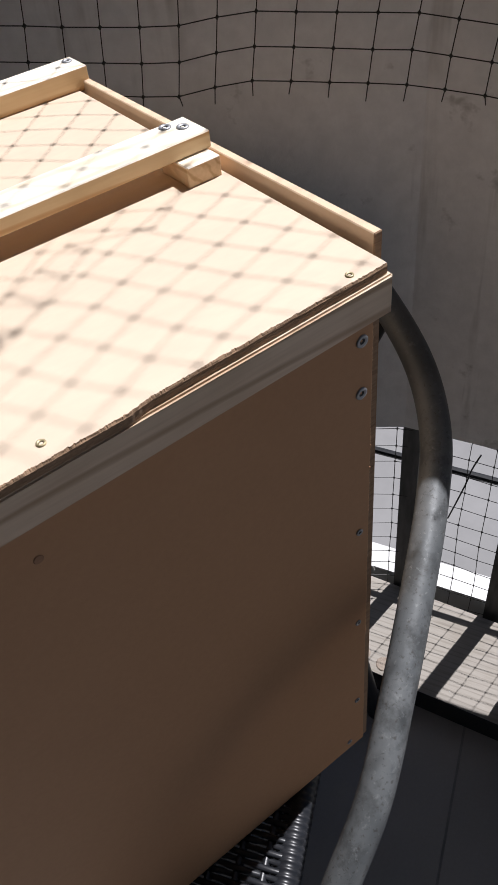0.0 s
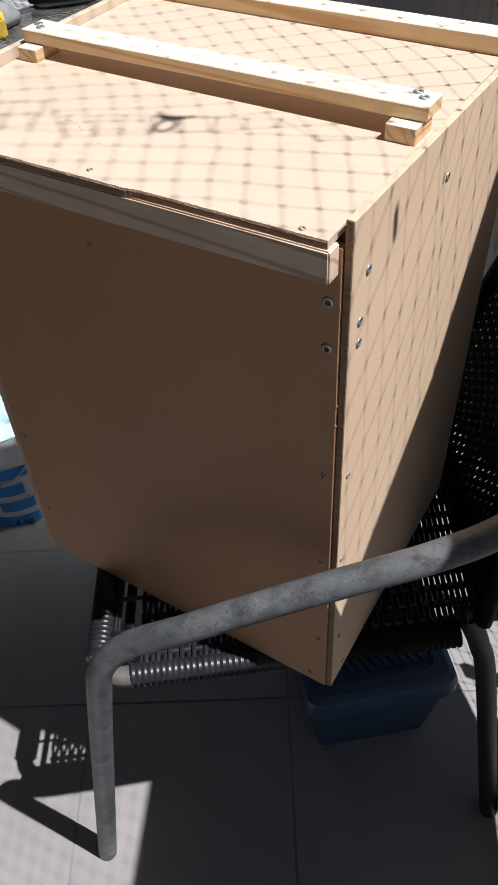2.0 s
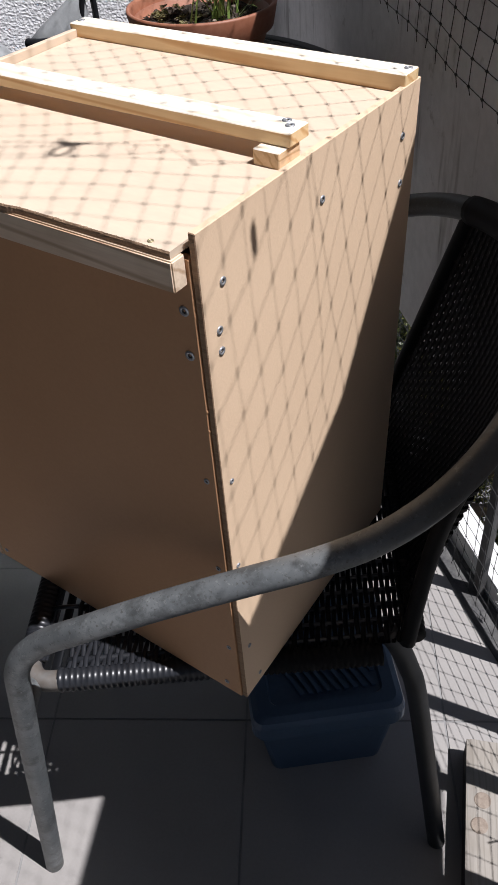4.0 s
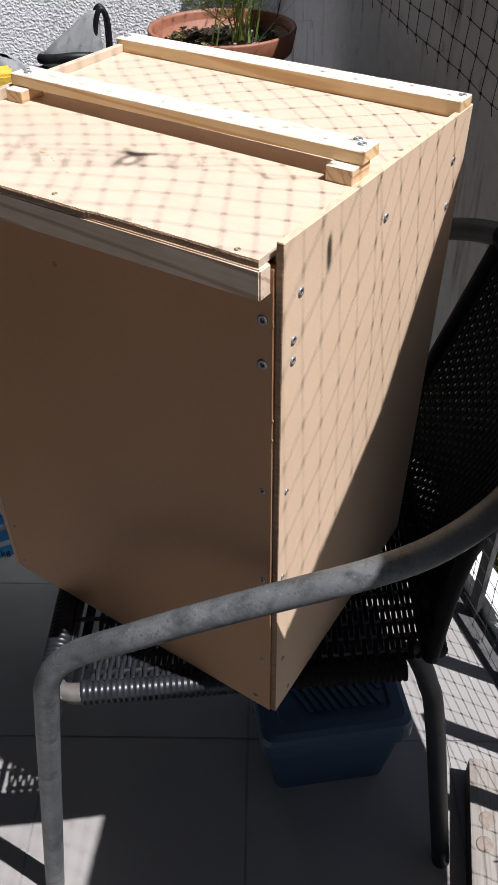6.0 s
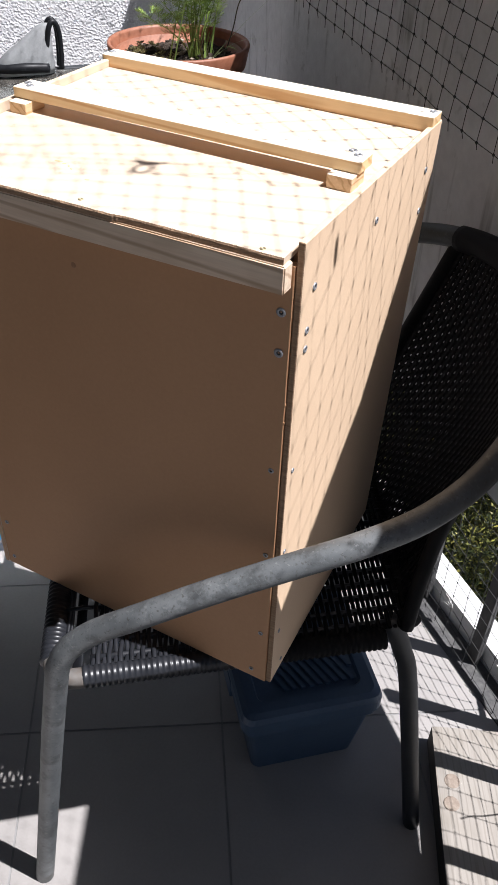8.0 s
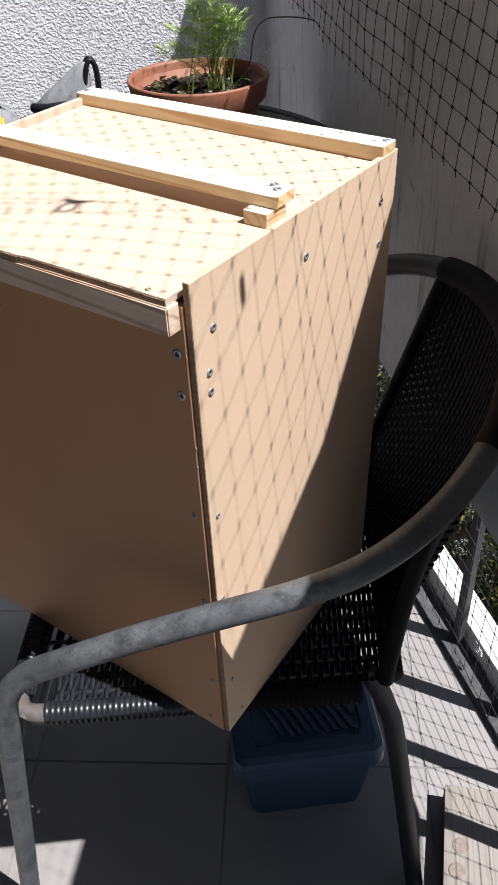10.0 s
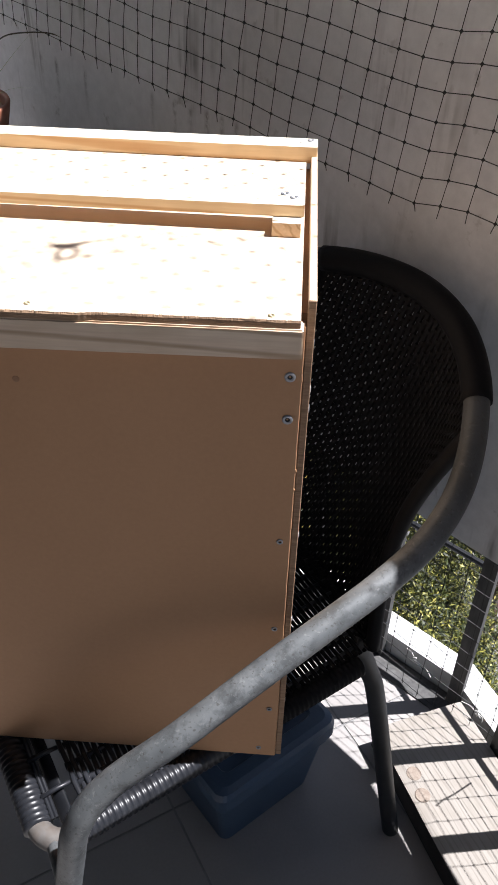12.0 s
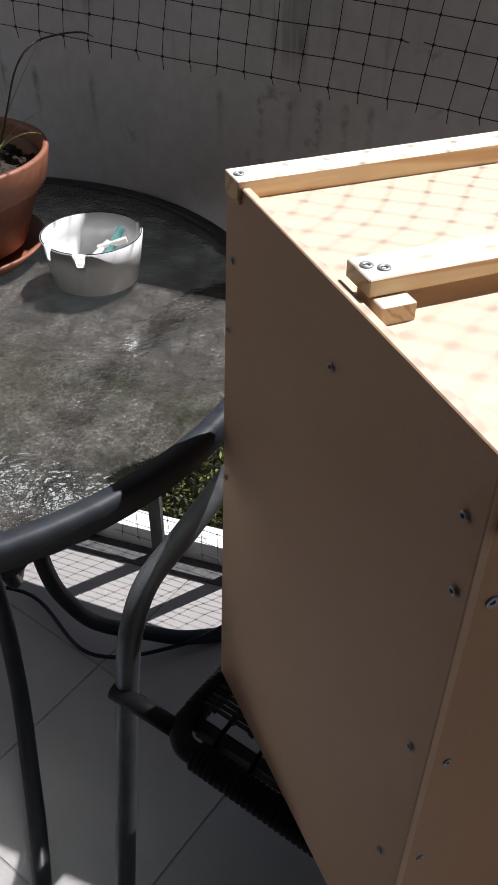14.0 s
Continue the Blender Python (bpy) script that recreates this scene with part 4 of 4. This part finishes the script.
sponge = tagged(part("sponge", slab(-0.045, -0.028, 0.0, 0.045, 0.028, 0.030, 0.004, 2), M_YELLOW), "yellow block sponge on the table", "sponge")
sponge.matrix_world = pose(-0.543, 0.545, TZ, 0, 0, 50)

# black cable hanging under the table
cable = thing("cable", "thin black cable sagging under the table", "cable")
part("cord", tube(smooth_path([(-0.40, 0.80, 0.20), (-0.20, 0.86, 0.030), (-0.12, 0.70, 0.016), (0.02, 0.66, 0.018), (0.14, 0.62, 0.10)], 10), 0.0035, 8), M_BLACK, cable, smooth=True)

# ---- deck board ----
deck = thing("deck_board", "weathered grey wooden board with brown knots by the kerb", "board")
g = math.atan2(-0.919, 0.395)
deck.matrix_world = Matrix.Translation((0.5265, 0.2950, 0.0)) @ Matrix.Rotation(g + math.pi / 2, 4, "Z")
bm = bmesh.new()
nx, ny, wide, long_, th = 14, 60, 0.158, 0.62, 0.047
grid = [[bm.verts.new((wide * i / nx, -long_ * j / ny, th + 0.0012 * noise.noise((i * 0.9, j * 0.13, 0)) - (0.002 if i in (0, nx) else 0))) for i in range(nx + 1)] for j in range(ny + 1)]
for j in range(ny):
    for i in range(nx):
        bm.faces.new((grid[j][i], grid[j + 1][i], grid[j + 1][i + 1], grid[j][i + 1]))
rim = grid[0] + [r[-1] for r in grid[1:]] + grid[-1][-2::-1] + [r[0] for r in grid[-2:0:-1]]
low = [bm.verts.new((p.co.x, p.co.y, 0.0)) for p in rim]
for q in range(len(rim)):
    bm.faces.new((rim[q], rim[(q + 1) % len(rim)], low[(q + 1) % len(rim)], low[q]))
bmesh.ops.recalc_face_normals(bm, faces=bm.faces[:])
plank = part("plank", bm, M_DECK, deck)
plank.data.materials.append(M_DECK_SIDE)
for f in plank.data.polygons:
    if abs(f.normal.z) < 0.5:
        f.material_index = 1
M_KNOT = mottled("wood_knot", (0.19, 0.145, 0.11), (0.30, 0.25, 0.205), 150, 0.7, 500, 0.4, 0.0006)
for wx, wy in ((0.582, 0.222), (0.592, 0.188)):
    loc = deck.matrix_world.inverted() @ Vector((wx, wy, 0.047))
    part("knot", lathe([(0.0115, -0.0005), (0.0105, 0.0001), (0.004, 0.0003), (0.0001, 0.0003)], 18, at=(loc.x, loc.y, 0.0478)), M_KNOT, deck, "round brown knot")

# strip that darkens the floor where the kerb's shadow falls, and white ties
tagged(part("trim", kerb_band(0.058, 0.1045, 0.0, 0.003), M_POST), "dark strip painting the shadow at the foot of the kerb", "trim", kind="structure")
M_STRING = mottled("white_string", (0.70, 0.69, 0.66), (0.80, 0.79, 0.76), 100, 0.8, 400)
rnd = random.Random(8)
for tx, ty, tz in ((0.600, 0.423, 0.062), (0.481, 0.534, 0.056), (0.690, 0.325, 0.062), (0.117, 0.868, 0.052), (0.004, 0.974, 0.052)):
    tie = thing("string_tie", "white string tassel tying the net to the kerb", "string", "net ties", at=(tx, ty, tz))
    part("knot", tube(smooth_path([(-0.003, 0.002, -0.003), (0.002, -0.002, 0.0), (-0.002, 0.002, 0.003), (0.002, -0.001, 0.006)], 4), 0.0013, 6), M_STRING, tie)
    for q in range(4):
        a, u = rnd.uniform(-1.0, 1.0), rnd.uniform(-0.4, 1.0)
        pts = [Vector((0.0, 0.0, 0.002)), Vector((0.008 * a, -0.007 * a, 0.010 * u)), Vector((0.016 * a + 0.003, -0.015 * a, 0.014 * u - 0.004)), Vector((0.026 * a, -0.024 * a, 0.016 * u - rnd.uniform(0.0, 0.018)))]
        part("strand", tube(smooth_path(pts, 5), 0.0006, 5), M_STRING, tie)

rail_cord = thing("rail_cord", "black cord dangling from the thin rail", "cord")
part("strand", tube(smooth_path([(0.768, 0.200, 0.362), (0.764, 0.208, 0.330), (0.761, 0.213, 0.296), (0.753, 0.228, 0.220)], 5), 0.0012, 8), M_BLACK, rail_cord, smooth=True)

# ---- nets ----
def net_sheet(name, label, off, lower, upper, cell, rise, s0, s1, slope, sag, thread, knot, seed, lean=0.0, torn=None):
    """A knotted net along the parapet: off metres outward, between two heights, as one sheet of cord; one cord may be torn."""
    bm = bmesh.new()
    rnd = random.Random(seed)
    kx = cross_lines(N1, C1 + off, N2, C2 + off)
    cols, rows = int((s1 - s0) / cell), int((upper - lower) / rise) + 1

    def at(i, j):
        s = s0 + cell * i
        ss = (s + lean * j) * (1 - 0.28 * min(max((lower + rise * j - 1.12) / 0.36, 0.0), 1.0))
        x = kx + (D1 * ss if ss < 0 else D2 * ss)
        n = N1 if ss < 0 else N2
        wob = sag * (noise.noise((i * 0.23, j * 0.31, seed)) * 0.9 + 0.35 * noise.noise((i * 0.9, j * 0.8, seed + 5)))
        x = x + n * wob + D1 * sag * 0.4 * noise.noise((i * 0.3, j * 0.4, seed + 9))
        z = lower + rise * j + slope * s + sag * 0.35 * noise.noise((i * 0.35, j * 0.2, seed + 3))
        if z > 1.12:
            # higher up, out of view, the net leans inward
            x, z = x - n * 0.32 * (z - 1.12), 1.12 + (z - 1.12) * 1.07
        z += 0.014 * min(max((s + 0.20) / 0.06, 0.0), 1.0) * (lower > 0.5)
        return Vector((x.x, x.y, z))

    P = {(i, j): at(i, j) for i in range(cols + 1) for j in range(rows)}

    def cord(a, c):
        d = (c - a).normalized()
        # upper cords are thinned to keep their shadow faint; low ones stay thicker
        up = d.orthogonal().normalized() * thread * (1.6 if a.z < 1.12 and lower > 0.5 else 1.0)
        sd = d.cross(up)
        ra, rc = [[bm.verts.new(p + up * math.cos(t) + sd * math.sin(t)) for t in (0, 2.094, 4.189)] for p in (a, c)]
        for q in range(3):
            bm.faces.new((ra[q], ra[(q + 1) % 3], rc[(q + 1) % 3], rc[q]))

    for (i, j), p in P.items():
        if (i + 1, j) in P:
            e = P[i + 1, j]
            if (i, j) == torn:
                cord(p, p.lerp(e, 0.24) - Vector((0, 0, 0.0015))), cord(e, e.lerp(p, 0.30) + Vector((0, 0, 0.001)))
            else:
                cord(p, e)
        if (i, j + 1) in P:
            cord(p, P[i, j + 1])
        if j == 0:
            cord(p, p + Vector((rnd.uniform(-0.003, 0.003), 0, -rnd.uniform(0.007, 0.014))))
        vs = [bm.verts.new(p + Vector(o) * knot) for o in ((1, 0, 0), (0, 1, 0), (-1, 0, 0), (0, -1, 0), (0, 0, 1.2), (0, 0, -1.2))]
        for q in range(4):
            bm.faces.new((vs[q], vs[(q + 1) % 4], vs[4])), bm.faces.new((vs[(q + 1) % 4], vs[q], vs[5]))
    return tagged(part(name, bm, M_NET), label, "net", kind="stuff")


net_sheet("safety_net", "black knotted net hanging inside the parapet", -0.062, 0.876, 2.47, 0.0303, 0.0265, -1.6161, 1.25, -0.071, 0.006, 0.00033, 0.0020, 2, 0.0035, (37, 2))
net_sheet("kerb_net", "black net stretched below the parapet", 0.062, 0.030, 0.45, 0.0330, 0.0330, -1.60, 1.25, 0.0, 0.006, 0.0006, 0.0020, 3)

# an unseen clip and twist of wire, placed to cast small shadows on the box
peg = thing("net_clip", "small dark clip, unseen, placed to cast a shadow on the box", "clip", "net clips", at=(0.186 + 0.5 * 0.62, 0.079 + 0.085 * 0.62, 0.944 + 0.62))
ringp = [Vector((0.0066 * math.cos(2 * math.pi * i / 20) + 0.004, 0.0090 * math.sin(2 * math.pi * i / 20) - 0.0105, 0)) for i in range(20)]
part("ring", tube(ringp, 0.0015, 8, True), M_BLACK, peg)
part("jaw", tube(smooth_path([(-0.014, 0.006, 0), (-0.005, 0.000, 0.002), (0.006, 0.003, 0), (0.015, 0.010, 0)], 5), [0.0012] * 4 + [0.0034] * 8 + [0.0016] * 4, 8), M_BLACK, peg)
wire = thing("net_clip", "small dark clip, unseen, placed to cast a shadow on the box", "clip", "net clips", at=(0.37 + 0.5 * 0.44, 0.061 + 0.085 * 0.44, 0.919 + 0.44))
part("jaw", tube(smooth_path([(0, 0, -0.010), (0.001, 0.001, -0.003), (-0.001, 0, 0.004), (0, 0.001, 0.010)], 5), [0.0012] * 4 + [0.0034] * 8 + [0.0012] * 4, 8), M_BLACK, wire)

# ---- bucket, bag and pots by the house wall ----
M_WHITE = mottled("white_bucket_plastic", (0.66, 0.68, 0.70), (0.76, 0.77, 0.78), 12, 0.4, 150, 0.1)
M_LABEL = mottled("blue_label", (0.02, 0.20, 0.52), (0.04, 0.28, 0.62), 20, 0.4, 150, 0.05)
M_CLOTH = mottled("blue_cloth", (0.26, 0.42, 0.54), (0.42, 0.56, 0.66), 25, 0.8, 200, 0.6, 0.002)
bucket = thing("bucket", "white plastic bucket with blue printed bands and rags in it", "bucket", at=(-0.446, 0.278, 0.0))
BP = [(0.0001, 0.0), (0.085, 0.0), (0.090, 0.004), (0.112, 0.225), (0.120, 0.226), (0.120, 0.240), (0.114, 0.242), (0.109, 0.228), (0.088, 0.008), (0.0001, 0.007)]
part("pail", lathe(BP, 48), M_WHITE, bucket, smooth=True)
for z0, z1, gap in ((0.050, 0.078, 3), (0.096, 0.124, 4), (0.142, 0.168, 3)):
    for blk in range(6):
        bm = bmesh.new()
        for q in range(8 * blk, 8 * blk + 8 - gap):
            a0, a1 = 2 * math.pi * q / 48, 2 * math.pi * (q + 1) / 48
            r0, r1 = (0.0905 + 0.0995 * (z - 0.004) + 0.0006 for z in (z0, z1))
            bm.faces.new([bm.verts.new((r * math.cos(a), r * math.sin(a), z)) for r, a, z in ((r0, a0, z0), (r0, a1, z0), (r1, a1, z1), (r1, a0, z1))])
        part("printed_band", bm, M_LABEL, bucket, "blue printed label band")
words = bpy.data.curves.new("weight_print", "FONT")
words.body, words.size, words.extrude, words.align_x = "4 kg", 0.020, 0.0002, "CENTER"
words.materials.append(M_BLACK)
wt = new("weight_print", words)
wt.parent = bucket
wt.matrix_local = Matrix.Rotation(radians(-42), 4, "Z") @ Matrix.Translation((0.0938, 0, 0.010)) @ pose(0, 0, 0, 90 - 5.7, 0, 90)
part("base_band", lathe([(0.0905, 0.004), (0.0935, 0.034)], 48), M_LABEL, bucket, "blue band round the foot")
part("handle", tube([Vector((0.121 * math.cos(a), 0.121 * math.sin(a) * 0.9, 0.215 - 0.10 * abs(math.sin(a)))) for a in [math.pi * q / 16 + math.pi for q in range(17)]], 0.0025, 8), M_SCREW, bucket, smooth=True)


def crumpled(name, label, category, place, size, material, seed, squash=0.8):
    bm = bmesh.new()
    bmesh.ops.create_icosphere(bm, subdivisions=4, radius=1.0)
    for vv in bm.verts:
        n = vv.co.normalized()
        r = 1 + 0.22 * noise.noise(n * 2.2 + Vector((seed, 0, 0))) + 0.13 * abs(noise.noise(n * 6 + Vector((0, seed, 0))))
        vv.co = Vector((n.x * r * size[0], n.y * r * size[1], max(n.z * r, -squash) * size[2]))
    low_z = min(vv.co.z for vv in bm.verts)
    ob = tagged(part(name, bm, material), label, category)
    ob.location = (place[0], place[1], place[2] - low_z)
    return ob


crumpled("rag", "crumpled pale blue cleaning rag in the bucket", "rag", (-0.441, 0.277, 0.145), (0.085, 0.080, 0.055), M_CLOTH, 3.0)
M_BAG = mottled("printed_bag", (0.60, 0.62, 0.64), (0.75, 0.76, 0.77), 9, 0.45, 60, 0.6, 0.003, c2=(0.28, 0.16, 0.34))
M_BAG2 = mottled("lilac_bag", (0.16, 0.20, 0.40), (0.45, 0.50, 0.62), 14, 0.45, 60, 0.6, 0.003)
crumpled("shopping_bag", "crumpled white and purple plastic shopping bag", "bag", (-0.66, 0.52, 0.0), (0.12, 0.10, 0.13), M_BAG, 7.0)
crumpled("refuse_bag", "crumpled bluish plastic refuse bag", "bag", (-0.84, 0.44, 0.0), (0.13, 0.12, 0.11), M_BAG2, 12.0)
# this stack stands in for an orange item on a wooden shelf
for q in range(3):
    st = thing("stacked_pot", "nested terracotta pot standing in for an orange item", "plant pot", "stack of pots", at=(-0.83, 0.70, 0.055 * q))
    part("pot", lathe([(0.0001, 0.0), (0.062, 0.0), (0.085, 0.100), (0.093, 0.102), (0.095, 0.130), (0.089, 0.130), (0.082, 0.104), (0.060, 0.010), (0.0001, 0.008)], 40), M_TERRA, st, smooth=True)

# the leafy plant in a dark pot beside the board
M_DARKPOT = mottled("dark_plastic_pot", (0.02, 0.018, 0.016), (0.04, 0.036, 0.03), 20, 0.5, 150)
leafy = thing("leafy_plant", "broad-leaved green plant in a dark plastic pot", "plant", at=(0.742, -0.045, 0.048))
part("pot", lathe([(0.0001, 0.0), (0.070, 0.0), (0.090, 0.115), (0.097, 0.116), (0.097, 0.130), (0.090, 0.130), (0.085, 0.112), (0.0001, 0.108)], 40), M_DARKPOT, leafy, smooth=True)
M_BROAD = mottled("broad_leaf", (0.07, 0.17, 0.03), (0.14, 0.27, 0.06), 30, 0.4, 120, 0.3)
rnd = random.Random(21)
for q in range(13):
    bm = bmesh.new()
    a, el, ln = rnd.uniform(0, 6.28), rnd.uniform(0.6, 1.3), rnd.uniform(0.045, 0.075)
    d = Vector((math.cos(a) * math.cos(el), math.sin(a) * math.cos(el), math.sin(el)))
    side = d.cross(Vector((0, 0, 1))).normalized()
    prev = None
    for i in range(9):
        t = i / 8
        c = Vector((0.02 * math.cos(a), 0.02 * math.sin(a), 0.11)) + d * (0.03 + ln * t) - Vector((0, 0, 0.04 * t * t))
        w = side * 0.026 * math.sin(math.pi * min(0.06 + t * 0.94, 0.985)) ** 0.8
        row = [bm.verts.new(c - w + Vector((0, 0, 0.006))), bm.verts.new(c), bm.verts.new(c + w + Vector((0, 0, 0.006)))]
        if prev:
            bm.faces.new((prev[0], prev[1], row[1], row[0])), bm.faces.new((prev[1], prev[2], row[2], row[1]))
        prev = row
    part("leaf", bm, M_BROAD, leafy)

# ---- outside ----
M_GROUND = mottled("pale_concrete_ground", (0.19, 0.188, 0.187), (0.25, 0.247, 0.245), 0.4, 0.9, 4, 0.3, 0.01)
bm = bmesh.new()
bmesh.ops.create_grid(bm, x_segments=2, y_segments=2, size=600)
ground = tagged(part("ground", bm, M_GROUND), "pale concrete yard far below the balcony", "ground", kind="structure")
ground.location = (0, 0, -6.5)
M_BARK = mottled("bark", (0.07, 0.05, 0.035), (0.14, 0.10, 0.07), 8, 0.9, 60, 0.8, 0.01)
M_FOLIAGE, nt, b = mat("tree_foliage", 0.55)
info = nt.nodes.new("ShaderNodeNewGeometry")
nt.links.new(ramp(nt, info.outputs["Random Per Island"], [(0.0, (0.012, 0.018, 0.005)), (0.45, (0.038, 0.052, 0.010)), (0.75, (0.13, 0.135, 0.022)), (1.0, (0.32, 0.29, 0.06))]), b.inputs["Base Color"])


def tree(place, height, crown_r, seed, count):
    rnd = random.Random(seed)
    t = thing("tree", "dense sunlit green tree below the balcony", "tree", "trees below", at=place)
    bm = tube([Vector((0.04 * math.sin(q), 0.03 * math.cos(q * 1.7), height * q / 8)) for q in range(9)], [0.16 - 0.016 * q for q in range(9)], 10)
    clumps = []
    for q in range(54):
        a, h = rnd.uniform(0, 6.28), rnd.uniform(0.30, 1.0)
        rr = crown_r * (1.05 - 0.75 * h) * rnd.uniform(0.55, 1.0)
        c = Vector((rr * math.cos(a), rr * math.sin(a), height * h))
        clumps.append((c, crown_r * rnd.uniform(0.14, 0.30)))
        tube([Vector((0, 0, max(0.4, c.z - rr * 0.6))), Vector((c.x * 0.5, c.y * 0.5, c.z - rr * 0.2)), c], [0.045, 0.03, 0.012], 6, bm=bm)
    part("trunk", bm, M_BARK, t)
    verts, faces = [], []
    for q in range(count):
        c, r = clumps[rnd.randrange(len(clumps))]
        d = Vector((rnd.gauss(0, 1), rnd.gauss(0, 1), rnd.gauss(0, 1))).normalized()
        p = c + d * r * rnd.uniform(0.35, 1.08)
        u = Vector((rnd.gauss(0, 1), rnd.gauss(0, 1), rnd.gauss(0, 1))).normalized()
        w = u.cross(d + Vector((0.01, 0.02, 0.3))).normalized()
        ln, wd = rnd.uniform(0.011, 0.021), rnd.uniform(0.004, 0.0075)
        n0 = len(verts)
        verts += [p - u * ln, p + w * wd, p + u * ln, p - w * wd]
        faces.append((n0, n0 + 1, n0 + 2, n0 + 3))
    me = bpy.data.meshes.new("crown")
    me.from_pydata(verts, [], faces)
    me.materials.append(M_FOLIAGE)
    cr = new("crown", me)
    cr.parent = t


tree((0.7, 3.3, -6.5), 6.0, 1.7, 1, 230000)
tree((-1.3, 3.6, -6.5), 5.6, 1.6, 2, 60000)
tree((-0.5, 3.1, -6.5), 5.8, 1.6, 5, 140000)
tree((2.3, 4.7, -6.5), 5.4, 1.5, 3, 70000)
tree((0.9, 5.6, -6.5), 6.4, 1.9, 4, 60000)

# ---- floor tiles ----
floor = bpy.data.objects["floor"]
TN, TM, STEP, JOINT = Vector((0.843, 0.538)), Vector((-0.538, 0.843)), 0.3075, 0.0035


def clip(poly, n, c):
    out = []
    for a, e in zip(poly, poly[1:] + poly[:1]):
        da, de = n.dot(a) - c, n.dot(e) - c
        if da <= 0:
            out.append(a)
        if (da < 0 < de) or (de < 0 < da):
            out.append(a.lerp(e, da / (da - de)))
    return out


whole = None
for i in range(-9, 8):
    for j in range(-8, 8):
        u0, w0 = 0.275 + STEP * i + JOINT / 2, 0.018 + STEP * j + JOINT / 2
        u1, w1 = u0 + STEP - JOINT, w0 + STEP - JOINT
        quad = [TN * u0 + TM * w0, TN * u1 + TM * w0, TN * u1 + TM * w1, TN * u0 + TM * w1]
        poly = quad
        for n, c in ((N1, C1 + 0.114), (N2, C2 + 0.114), (-D1, -FACADE), (D1, 1.9), (-N1, 1.6)):
            poly = clip(poly, n, c) if len(poly) > 2 else poly
        if len(poly) < 3:
            continue
        mid = (quad[0] + quad[2]) / 2
        if poly is not quad and len(poly) == 4 and all((p - q).length < 1e-6 for p, q in zip(poly, quad)) and whole:
            t = new("tile", whole)
        else:
            bm = prism([p - mid for p in poly], -0.008, 0.0)
            bmesh.ops.recalc_face_normals(bm, faces=bm.faces[:])
            t = part("tile", bm, M_TILE)
            if len(poly) == 4 and all((p - q).length < 1e-6 for p, q in zip(poly, quad)):
                whole = t.data
        t.parent = floor
        t.location = (mid.x, mid.y, 0)
